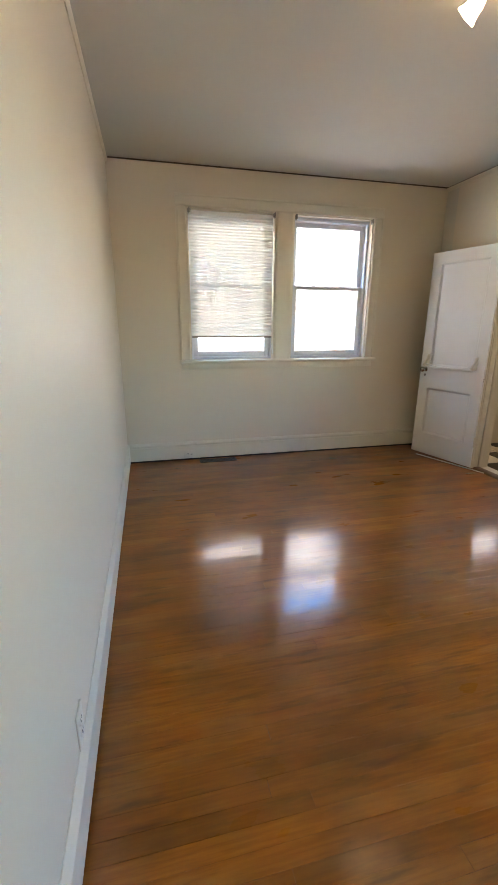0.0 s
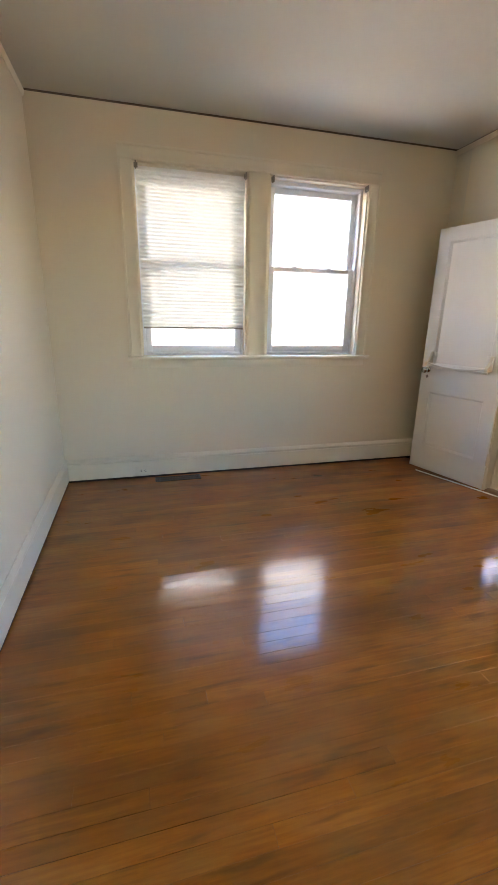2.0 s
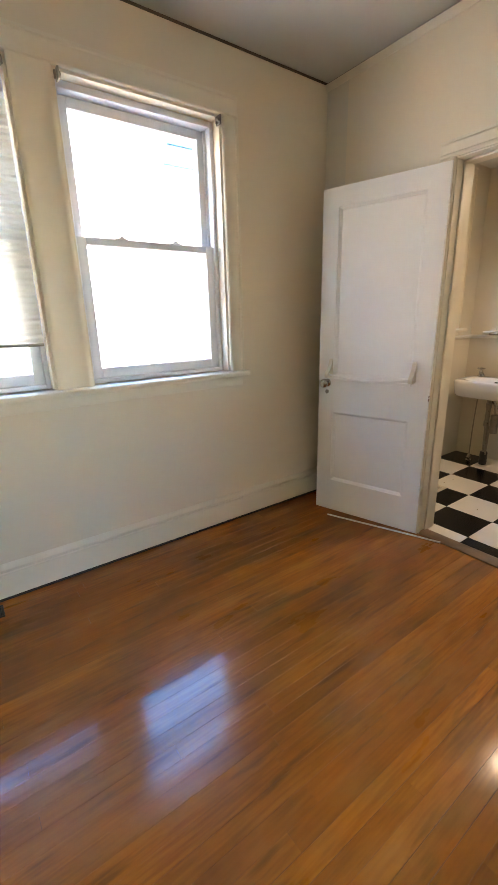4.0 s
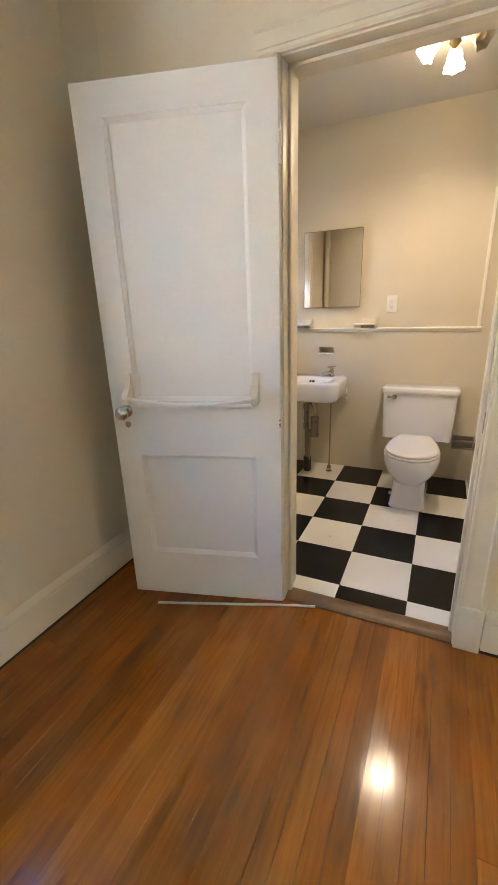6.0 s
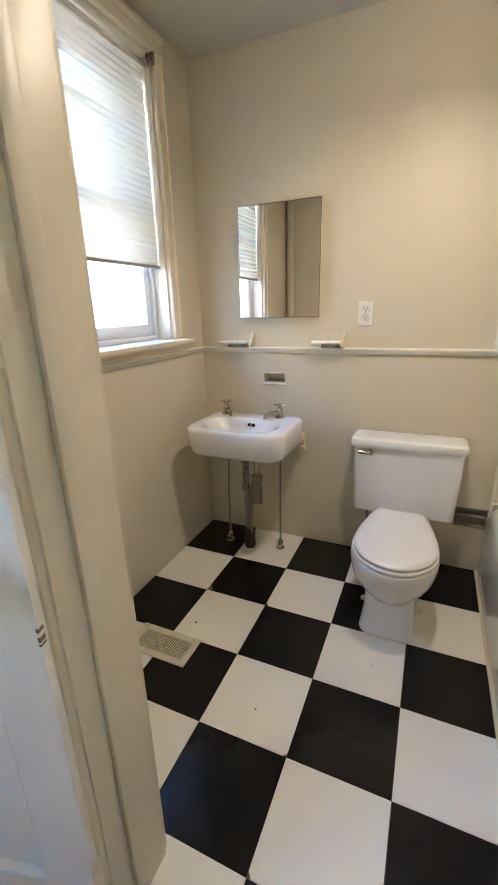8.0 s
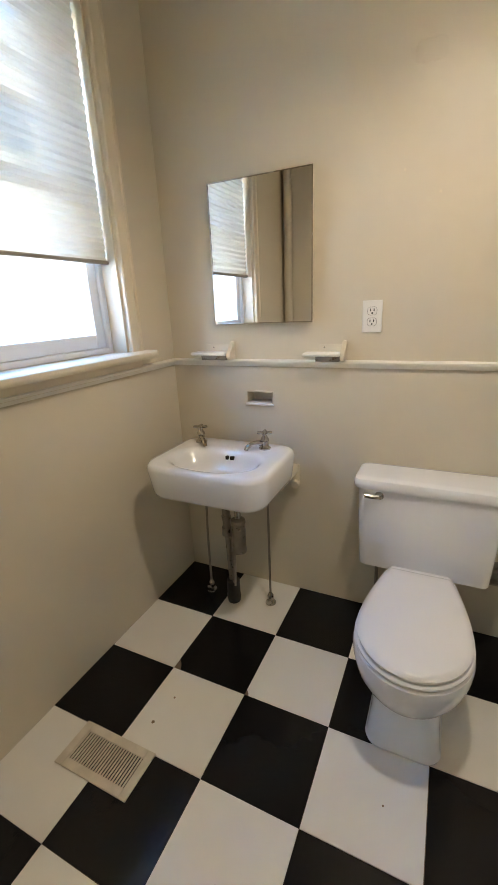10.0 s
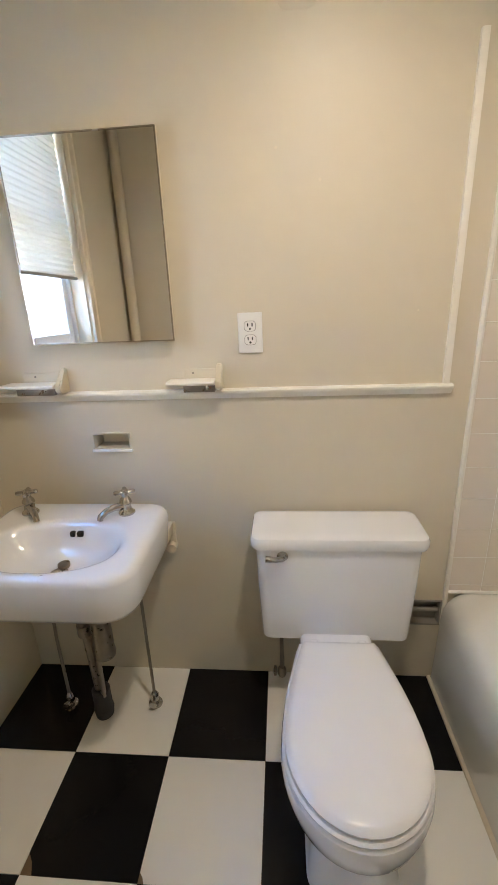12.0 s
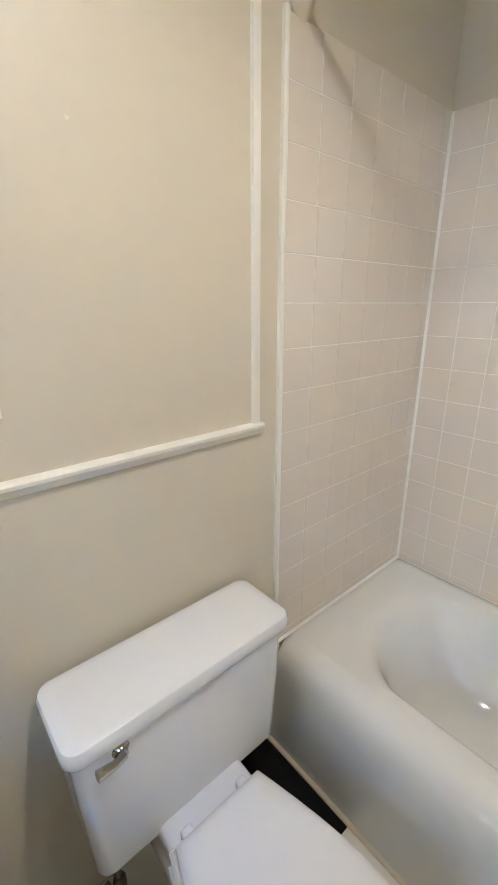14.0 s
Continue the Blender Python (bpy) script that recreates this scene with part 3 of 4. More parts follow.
# local: x from hinge to free edge, y from 0 (room face, towards the camera) to -DT
bm = bmesh.new()
ST, P = 0.105, ((0.224, 0.704), (0.940, 1.916))
for a, b in (((0, 0), (ST, DH)), ((DW - ST, 0), (DW, DH)), ((ST, 0), (DW - ST, P[0][0])), ((ST, P[0][1]), (DW - ST, P[1][0])), ((ST, P[1][1]), (DW - ST, DH))):
    box(bm, (a[0], 0, a[1]), (b[0], -DT, b[1]))
bmesh.ops.remove_doubles(bm, verts=bm.verts, dist=1e-5)
door_slab = part("door_slab", bm, DOOR, door, local=True)
for lo, hi in P:
    bm = bmesh.new()
    box(bm, (ST - 0.002, -0.0150, lo - 0.002), (DW - ST + 0.002, -DT + 0.0150, hi + 0.002))
    for y, s in ((0, -1), (-DT, 1)):
        ring = ((ST, lo), (DW - ST, lo), (DW - ST, hi), (ST, hi))
        W = 0.013
        inner = ((ST + W, lo + W), (DW - ST - W, lo + W), (DW - ST - W, hi - W), (ST + W, hi - W))
        o = [bm.verts.new((a, y + s * 0.0035, b)) for a, b in ring]
        c = [bm.verts.new((a, y + s * 0.0100, b)) for a, b in inner]
        d = [bm.verts.new((a + (0.003 if k in (0, 3) else -0.003), y + s * 0.0155, b + (0.003 if k < 2 else -0.003))) for k, (a, b) in enumerate(inner)]
        for i in range(4):
            j = (i + 1) % 4
            bm.faces.new((o[i], o[j], c[j], c[i]))
            bm.faces.new((c[i], c[j], d[j], d[i]))
    part("panel", bm, DOOR, door, local=True)
bm = bmesh.new()
KX, KZ = DW - 0.062, 0.896
lathe(bm, ((0.026, 0), (0.026, 0.003), (0.020, 0.007), (0.011, 0.010), (0.010, 0.026), (0.020, 0.034), (0.027, 0.044), (0.027, 0.054), (0.020, 0.062), (0.008, 0.065)), pose(KX, 0, KZ, -90), 20)
part("door_knob", bm, CHROME, door, "worn metal door knob", local=True)
bm = bmesh.new()
lathe(bm, ((0.013, 0), (0.013, 0.003), (0.008, 0.005)), pose(KX, 0, KZ - 0.058, -90), 14)
box(bm, (KX - 0.0025, 0.005, KZ - 0.072), (KX + 0.0025, 0.0062, KZ - 0.052))
part("keyhole_cover", bm, DULL, door, "dark keyhole cover", local=True)
for zc in (0.25, 1.78):
    bm = bmesh.new()
    tube(bm, [(-0.006, 0.004, zc - 0.045), (-0.006, 0.004, zc + 0.045)], 0.006, 10)
    tube(bm, [(-0.006, 0.004, zc + 0.045), (-0.006, 0.004, zc + 0.054)], [0.0065, 0.003], 10)
    box(bm, (-0.004, -0.03, zc - 0.044), (0.0005, 0.002, zc + 0.044))
    part("hinge", bm, YELLOWED, door, "painted-over hinge", local=True)

bm = bmesh.new()
for zc, h in ((0.862, 0.007), (0.845, 0.009), (0.835, 0.004)):
    box(bm, (-0.0006, -0.012, zc - h / 2), (0.004, 0.0006, zc + h / 2))
part("chipped_edge", bm, SADDLE, door, "bare brown wood where the paint is chipped", local=True)

rack = thing("towel_bar", "white painted towel bar sagging between wooden brackets on the door", "towel bar", (3.248, 3.212, 0.012), 105.3)
RZ = 0.955
for xc, sg in ((0.092, 1), (DW - 0.088, -1)):
    bm = bmesh.new()
    prof = ((0, 0.098), (0.010, 0.094), (0.018, 0.060), (0.032, 0.036), (0.058, 0.020), (0.070, 0.006), (0.070, -0.012), (0.060, -0.020), (0.0, -0.020))
    prism(bm, prof, (xc - 0.012, 0.0005, RZ), (xc + 0.012, 0.0005, RZ), (0, 1, 0), (0, 0, 1))
    bmesh.ops.bevel(bm, geom=bm.edges[:], offset=0.0025, segments=2, affect="EDGES")
    arm = part("bracket", bm, YELLOWED, rack, "cream painted wooden bracket", local=True)
    bm = bmesh.new()
    box(bm, (xc + sg * 0.010, 0.0005, RZ + 0.050), (xc + sg * 0.048, 0.005, RZ + 0.096), 0.002)
    lathe(bm, ((0.006, 0), (0.006, 0.002), (0.003, 0.003)), pose(xc + sg * 0.03, 0.005, RZ + 0.073, -90), 10)
    part("mounting_plate", bm, DOOR, arm, "white mounting plate with a screw", local=True)
part("back_strip", boxed((0.110, 0.0005, RZ - 0.044), (DW - 0.110, 0.010, RZ - 0.026), 0.003), DOOR, rack, "flat white strip", local=True)
bm = bmesh.new()
tube(bm, [(0.080 + (DW - 0.156) * i / 12, 0.050, RZ + 0.006 - 0.028 * (1 - (i / 6 - 1) ** 2)) for i in range(13)], 0.0075, 10)
part("bar", bm, DOOR, rack, "white sagging rod", local=True)

bm = bmesh.new()
tube(bm, [(3.030, 3.745, 0.004), (3.12, 3.50, 0.005), (3.215, 3.25, 0.005), (3.279, 3.062, 0.006)], 0.0055, 6)
tagged(new("floor_strip", finish("floor_strip", bm, STICK)), "thin white strip lying loose on the oak floor", "strip")


# ---- lamps ----
def ceiling_lamp(label, x, y, top, arms, lit, glow):
    lamp = thing("ceiling_light", label, "ceiling light", (x, y, top))
    bm = bmesh.new()
    lathe(bm, ((0.075, 0), (0.075, -0.010), (0.062, -0.022), (0.030, -0.034), (0.022, -0.060), (0.026, -0.075), (0.012, -0.090), (0.004, -0.098)), pose(x, y, top), 24)
    part("canopy", bm, BRASS, lamp, "brass canopy")
    for a, on in zip(arms, lit):
        c, s = math.cos(radians(a)), math.sin(radians(a))
        bm = bmesh.new()
        tube(bm, [(x + c * 0.02, y + s * 0.02, top - 0.055), (x + c * 0.045, y + s * 0.045, top - 0.042), (x + c * 0.070, y + s * 0.070, top - 0.054)], 0.006, 8)
        arm = part("arm", bm, BRASS, lamp)
        m = Matrix.Translation((x + c * 0.066, y + s * 0.066, top - 0.050)) @ pose(0, 0, 0, 0, 0, a) @ pose(0, 0, 0, 0, 132, 0) @ Matrix.Scale(0.8, 4)
        bm = bmesh.new()
        lathe(bm, ((0.016, 0), (0.017, 0.025), (0.015, 0.030)), m, 14)
        part("socket", bm, BRASS, arm)
        bm = bmesh.new()
        k = 30
        prof = ((0.018, 0.020), (0.030, 0.032), (0.040, 0.055), (0.043, 0.080), (0.050, 0.105), (0.060, 0.120), (0.057, 0.119), (0.047, 0.104), (0.040, 0.080), (0.037, 0.055), (0.027, 0.034))
        rings = []
        for i, (r, h) in enumerate(prof):
            flute = 0.10 if 3 < i < 8 else 0.0
            rings.append([m @ Vector((r * (1 + flute * math.cos(6 * 2 * math.pi * j / k)) * math.cos(2 * math.pi * j / k), r * (1 + flute * math.cos(6 * 2 * math.pi * j / k)) * math.sin(2 * math.pi * j / k), h)) for j in range(k)])
        loft(bm, rings, False, False)
        part("shade", bm, glow if on else SHADE_OFF, arm, "lit frosted bell glass" if on else "unlit frosted bell glass")
        bm = bmesh.new()
        lathe(bm, ((0.010, 0.03), (0.012, 0.045), (0.024, 0.070), (0.026, 0.085), (0.018, 0.102), (0.004, 0.108)), m, 14)
        part("bulb", bm, glow if on else SHADE_OFF, arm)
    light = new("lamp_light", bpy.data.lights.new("lamp_light", "SPOT"))
    light.data.energy, light.data.color, light.data.shadow_soft_size = LAMP_WATTS, LAMP_COLOR, 0.055
    light.data.spot_size, light.data.spot_blend = radians(166), 0.85
    light.location = (x, y, top - 0.18)


LAMP_WATTS, LAMP_COLOR = 0.005, (1.0, 0.86, 0.65)
ceiling_lamp("brass ceiling light with lit frosted bell shades", 1.69, 1.745, H, (130, 250, 10), (1, 1, 1), SHADE)
LAMP_WATTS = 1.0
ceiling_lamp("brass bathroom ceiling light with frosted bell shades", 4.245, 2.745, BH, (120, 0, 240), (1, 1, 0), SHADE_BRIGHT)


# ---- outlets, vents ----
def outlet(label, at, turn, flat=False, painted=False, roll=0):
    o = thing("wall_outlet", label, "outlet")
    o.matrix_basis = pose(*at, 0, 0, turn) @ pose(0, 0, 0, 0, roll, 0)
    m = TRIM if painted else PLASTIC
    # local: x across, z up, y 0 at the wall and outwards to -y
    part("cover_plate", boxed((-0.036, 0, -0.0575), (0.036, -0.006, 0.0575), 0.003, 3), m, o, local=True)
    for zc in (-0.0195, 0.0195):
        bm = bmesh.new()
        loft(bm, [[(a, -0.0055 - d, zc + b) for a, b, _ in rrect(0, 0, 0, 0.0165 - d * 0.3, 0.0140 - d * 0.3, 0.010)] for d in (0, 0.0022)])
        r = part("receptacle", bm, m, o, local=True)
        bm = bmesh.new()
        loft(bm, [[(a, -0.0058 - d, zc + b) for a, b, _ in rrect(0, 0, 0, 0.0176, 0.0151, 0.011)] for d in (0, 0.0005)])
        part("seam", bm, TRIM if painted else GREY, r, local=True)
        bm = bmesh.new()
        for xs in (-0.0065, 0.0065):
            box(bm, (xs - 0.0017, -0.0070, zc - 0.001), (xs + 0.0017, -0.0082, zc + 0.0085))
        lathe(bm, ((0.0032, 0), (0.0032, 0.0012)), pose(0, -0.0070, zc - 0.0075, 90), 10)
        part("slots", bm, DARK, r, local=True)
    bm = bmesh.new()
    lathe(bm, ((0.003, 0), (0.003, 0.001), (0.001, 0.0018)), pose(0, -0.0058, 0, 90), 10)
    part("screw", bm, m, o, local=True)


outlet("white duplex outlet on the bathroom wall", (BX1, 3.021, 1.290), -90)
outlet("cream painted outlet set sideways in the baseboard", (0.605, Y1 - 0.020, 0.066), 0, painted=True, roll=90)
outlet("cream painted outlet low on the wall", (0, 1.00, 0.252), 90, painted=True)


switch = thing("light_switch", "cream wall switch plate beside the bathroom doorway", "light switch", (X1, 2.372, 1.345))
part("cover_plate", boxed((X1 - 0.006, 2.337, 1.287), (X1, 2.407, 1.403), 0.003, 3), YELLOWED, switch)
part("toggle", boxed((X1 - 0.016, 2.367, 1.335), (X1 - 0.005, 2.377, 1.355), 0.002), PLASTIC, switch)


def register(name, label, x0, x1, y0, y1, material, slots_along_x, count, rim):
    r = thing(name, label, "floor vent", ((x0 + x1) / 2, (y0 + y1) / 2, 0))
    bm = bmesh.new()
    z0, z1 = 0.0, 0.006
    for a, b in (((x0, y0), (x1, y0 + rim)), ((x0, y1 - rim), (x1, y1)), ((x0, y0 + rim), (x0 + rim, y1 - rim)), ((x1 - rim, y0 + rim), (x1, y1 - rim))):
        box(bm, (*a, z0), (*b, z1), 0.002)
    part("frame", bm, material, r)
    part("duct", boxed((x0 + rim, y0 + rim, 0.0004), (x1 - rim, y1 - rim, 0.0012)), DARK, r, "dark duct opening")
    me = None
    for i in range(count):
        bm = bmesh.new()
        k = (i + 0.5) / count
        if slots_along_x:
            yc = y0 + rim + (y1 - y0 - 2 * rim) * k
            box(bm, (x0 + rim, yc - 0.0026, 0.003), (x1 - rim, yc + 0.0026, 0.0058))
        else:
            xc = x0 + rim + (x1 - x0 - 2 * rim) * k
            box(bm, (xc - 0.0028, y0 + rim, 0.002), (xc + 0.0028, y1 - rim, 0.0058))
        part("slat", bm, material, r)
    if not slots_along_x:
        bm = bmesh.new()
        box(bm, (x0 + rim, (y0 + y1) / 2 - 0.004, 0.003), (x1 - rim, (y0 + y1) / 2 + 0.004, 0.0063))
        part("crossbar", bm, material, r)


register("floor_register", "white metal floor register on the checkered tiles", 3.952, 4.100, 3.477, 3.763, mat("grimy_register_paint", (0.76, 0.69, 0.56), 0.45, vary=0.25, big=18), True, 23, 0.028)
register("floor_register", "dark brown metal floor vent in the oak boards", 0.70, 1.08, 3.955, 4.055, mat("brown_vent_paint", (0.035, 0.02, 0.012), 0.5, vary=0.3), False, 26, 0.012)

# ---- mirror and wall fittings ----
mir = thing("medicine_cabinet", "frameless-looking mirror cabinet with a thin metal edge", "mirror", (BX1, 3.46, 1.28))
MX = 5.012
part("cabinet_box", boxed((MX + 0.014, 3.246, 1.284), (BX1, 3.662, 1.800), 0.002), TRIM, mir)
cab_door = part("mirror_door", boxed((MX + 0.003, 3.240, 1.278), (MX + 0.014, 3.668, 1.806), 0.001), TRIM, mir)
part("mirror_glass", boxed((MX, 3.2435, 1.2815), (MX + 0.0025, 3.6645, 1.8025)), MIRROR, cab_door, "mirror glass")
bm = bmesh.new()
for a, b in (((3.240, 1.278), (3.2435, 1.806)), ((3.6645, 1.278), (3.668, 1.806)), ((3.2435, 1.278), (3.6645, 1.2815)), ((3.2435, 1.8025), (3.6645, 1.806))):
    box(bm, (MX - 0.002, *a), (MX + 0.003, *b))
part("metal_edge", bm, CHROME, cab_door, "thin metal edge")


def soap_dish(label, y, wide):
    """A holder on the chair rail: upright back plate, rounded shelf, curved end bracket, dark underside."""
    d = thing("soap_dish", label, "soap dish", (BX1, y, 1.13))
    a, b = y - wide / 2, y + wide / 2
    bm = bmesh.new()
    prism(bm, ((0.006, 1.149), (0.060, 1.148), (0.069, 1.150), (0.072, 1.155), (0.069, 1.160), (0.060, 1.162), (0.006, 1.161)), (BX1, a + 0.018, 0), (BX1, b, 0), (-1, 0, 0), (0, 0, 1))
    bmesh.ops.bevel(bm, geom=[e for e in bm.edges if abs(e.verts[0].co.y - e.verts[1].co.y) < 1e-5], offset=0.0015, segments=2, affect="EDGES")
    part("shelf", bm, RAIL_WHITE, d, "cream enamelled shelf")
    bm = bmesh.new()
    prism(bm, ((0.001, 1.130), (0.052, 1.130), (0.062, 1.140), (0.060, 1.156), (0.044, 1.172), (0.026, 1.184), (0.018, 1.203), (0.001, 1.206)),
          (BX1, a, 0), (BX1, a + 0.017, 0), (-1, 0, 0), (0, 0, 1))
    bmesh.ops.bevel(bm, geom=bm.edges[:], offset=0.003, segments=2, affect="EDGES")
    part("end_bracket", bm, YELLOWED, d, "yellowed curved end bracket")
    # dark block fills most of the width below the shelf
    part("backing", boxed((BX1 - 0.062, a + 0.019, 1.1285), (BX1, b - 0.050, 1.1495), 0.002), DULL, d, "dark block under the shelf")
    part("back_plate", boxed((BX1 - 0.006, a + 0.017, 1.130), (BX1, b - 0.045, 1.190), 0.002), BATH_WALL, d, "back plate painted over with the wall")
    bm = bmesh.new()
    lathe(bm, ((0.0035, 0), (0.0030, 0.0012), (0.001, 0.0016)), pose(BX1 - 0.006, y + 0.01, 1.178, 0, -90, 0), 10)
    part("screw", bm, DULL, d, "small dark screw")


soap_dish("white ceramic soap holder on the chair rail", 3.695, 0.190)
soap_dish("white ceramic cup holder on the chair rail", 3.190, 0.162)


def recess(name, label, n, material, lip, deep=0.07):
    r = thing(name, label, "wall niche", (BX1, (n[0] + n[1]) / 2, n[2]))
    bm = bmesh.new()
    a, b, lo, hi = n
    for p, q in (((a, lo), (a + 0.006, hi)), ((b - 0.006, lo), (b, hi)), ((a + 0.006, lo), (b - 0.006, lo + 0.006)), ((a + 0.006, hi - 0.006), (b - 0.006, hi))):
        box(bm, (BX1 - 0.003, *p), (BX1 + deep + 0.015, *q))
    box(bm, (BX1 + deep, a + 0.006, lo + 0.006), (BX1 + deep + 0.015, b - 0.006, hi - 0.006))
    part("liner", bm, material, r)
    if lip:
        part("lip", boxed((BX1 - 0.010, a - 0.002, lo - 0.006), (BX1 + 0.004, b + 0.002, lo + 0.004), 0.003, 3), PORCELAIN, r, "white ceramic lip")
    return r


recess("soap_niche", "small recessed soap niche in the wall", NICHE, BATH_WALL, True)
tp = recess("paper_holder_niche", "recessed grey paper holder low on the wall", TPN, GREY, False, 0.03)
bm = bmesh.new()
tube(bm, [(BX1 + 0.016, TPN[0] + 0.006, 0.300), (BX1 + 0.016, TPN[1] - 0.006, 0.300)], 0.010, 10)
part("roller", bm, GREY, tp, "grey metal roller")

bm = bmesh.new()
tube(bm, [(BX0 + 0.045, BY1 - 0.045, 0), (BX0 + 0.045, BY1 - 0.045, BH)], 0.030, 20)
tagged(new("riser_pipe", finish("riser_pipe", bm, BATH_WALL)), "cream painted pipe rising in the bathroom corner", "pipe")

# ---- wash basin ----
SY, SZ = 3.548, 0.777
basin = thing("wash_basin", "white wall-hung porcelain wash basin with rounded corners", "sink", (BX1, SY, 0.65))


def basin_ring(z, inset, r):
    """Broad rounded corners in front, tighter ones at the back."""
    x0, x1, y0, y1 = 4.567 + inset, 4.968 - inset * 0.4, 3.288 + inset, 3.812 - inset
    q = 0.052
    pts = []
    for cx, cy, a0, k in ((x1 - q, y0 + q, 270, q), (x1 - q, y1 - q, 0, q), (x0 + r, y1 - r, 90, r), (x0 + r, y0 + r, 180, r)):
        pts += [(cx + k * math.cos(radians(a0 + 90 * i / 9)), cy + k * math.sin(radians(a0 + 90 * i / 9)), z) for i in range(10)]
    out = []
    for i, p in enumerate(pts):
        nxt = pts[(i + 1) % len(pts)]
        out.append(p)
        if i % 10 == 9:
            out += [tuple(p[k] + (nxt[k] - p[k]) * j / 8 for k in range(3)) for j in range(1, 8)]
    return out


def oval_on(ring, z, cx, cy, hx, hy, power=2.3):
    out = []
    for x, y, _ in ring:
        a = math.atan2((y - cy) / hy, (x - cx) / hx)
        c, s = math.cos(a), math.sin(a)
        k = (abs(c) ** power + abs(s) ** power) ** (-1 / power)
        out.append((cx + hx * c * k, cy + hy * s * k, z))
    return out


bm = bmesh.new()
R0 = basin_ring(0, 0, 0.085)
CX, CY = 4.727, 3.555
rings = [basin_ring(0.640, 0.046, 0.06), basin_ring(0.642, 0.030, 0.075), basin_ring(0.649, 0.018, 0.082), basin_ring(0.664, 0.011, 0.085), basin_ring(0.762, 0.0, 0.085),
         basin_ring(0.776, 0.004, 0.083), basin_ring(0.783, 0.011, 0.08), basin_ring(0.785, 0.022, 0.075)]
rings += [oval_on(R0, z, CX, CY, hx, hy) for z, hx, hy in ((0.7851, 0.142, 0.216), (0.7846, 0.137, 0.210), (0.7832, 0.131, 0.203), (0.7805, 0.125, 0.196), (0.776, 0.119, 0.189), (0.769, 0.113, 0.181), (0.755, 0.105, 0.171), (0.734, 0.094, 0.155), (0.712, 0.076, 0.127), (0.698, 0.058, 0.098), (0.690, 0.036, 0.06), (0.687, 0.02, 0.02))]
loft(bm, rings)
bmesh.ops.translate(bm, verts=bm.verts, vec=(0, 0, -0.008))
smooth(part("bowl", bm, PORCELAIN, basin).data, 75)
bm = bmesh.new()
lathe(bm, ((0.026, 0), (0.026, 0.003), (0.018, 0.002), (0.012, -0.004)), pose(CX, CY, 0.679), 20)
part("drain", bm, DULL, basin, "dull metal drain")
bm = bmesh.new()
for k, w in ((0, 0.018), (0.026, 0.013)):
    box(bm, (4.822, 3.520 + k, 0.738), (4.836, 3.520 + k + w, 0.753), 0.002)
part("overflow", bm, DARK, basin, "dark overflow holes")
bm = bmesh.new()
box(bm, (4.82, 3.312, 0.628), (BX1 - 0.012, 3.334, 0.668), 0.004)
box(bm, (BX1 - 0.012, 3.306, 0.560), (BX1, 3.338, 0.665), 0.004)
tube(bm, [(BX1 - 0.004, 3.322, 0.575), (BX1 - 0.03, 3.322, 0.572)], 0.018, 12)
part("wall_bracket", bm, TRIM, basin, "cream painted wall bracket")
bm = bmesh.new()
box(bm, (4.82, 3.765, 0.628), (BX1 - 0.012, 3.787, 0.668), 0.004)
box(bm, (BX1 - 0.014, 3.755, 0.56), (BX1, 3.80, 0.70), 0.004)
part("wall_bracket", bm, TRIM, basin)


def tap(y, turn):
    t = thing("tap", "worn chrome pillar tap on the basin deck", "tap", (4.900, y, SZ), group="basin taps")
    bm = bmesh.new()
    lathe(bm, ((0.025, 0), (0.025, 0.006), (0.018, 0.011), (0.0155, 0.018), (0.0155, 0.034), (0.019, 0.038), (0.017, 0.046), (0.011, 0.055), (0.008, 0.064)), pose(4.900, y, SZ - 0.001), 18)
    part("body", bm, CHROME, t)
    bm = bmesh.new()
    c, s = math.cos(radians(turn)), math.sin(radians(turn))
    tube(bm, [(4.900 + c * d, y + s * d, SZ + h) for d, h in ((0.006, 0.026), (0.035, 0.030), (0.062, 0.026), (0.080, 0.014), (0.083, 0.004))], [0.012, 0.011, 0.010, 0.0095, 0.009], 10)
    part("spout", bm, CHROME, t)
    bm = bmesh.new()
    lathe(bm, ((0.010, 0.060), (0.013, 0.066), (0.011, 0.076), (0.004, 0.080)), pose(4.900, y, SZ), 14)
    for a in (20, 110):
        c, s = math.cos(radians(a)), math.sin(radians(a))
        tube(bm, [(4.900 + c * 0.031 * k, y + s * 0.031 * k, SZ + 0.070) for k in (-1, -0.8, 0, 0.8, 1)], [0.005, 0.0075, 0.005, 0.0075, 0.005], 8)
    part("cross_handle", bm, CHROME, t)


tap(3.719, 222)
tap(3.409, 132)

drain = thing("drain_trap", "tarnished chrome trap under the wash basin", "pipe", (4.85, 3.56, 0))
bm = bmesh.new()
tube(bm, [(4.76, 3.556, 0.690), (4.765, 3.556, 0.60), (4.80, 3.565, 0.575), (4.85, 3.575, 0.568)], 0.017, 12)
tube(bm, [(4.846, 3.588, 0.565), (4.846, 3.588, 0.36)], 0.019, 12)
for z0, z1, r in ((0.52, 0.56, 0.024), (0.36, 0.40, 0.024), (0.44, 0.455, 0.022)):
    tube(bm, [(4.846, 3.588, z0), (4.846, 3.588, z1)], r, 12)
tube(bm, [(4.846, 3.585, 0.37), (4.850, 3.578, 0.10)], 0.016, 12)
tube(bm, [(4.848, 3.583, 0.36), (4.838, 3.556, 0.35), (4.835, 3.56, 0.10)], 0.010, 10)
part("waste_pipe", bm, DULL, drain)
bm = bmesh.new()
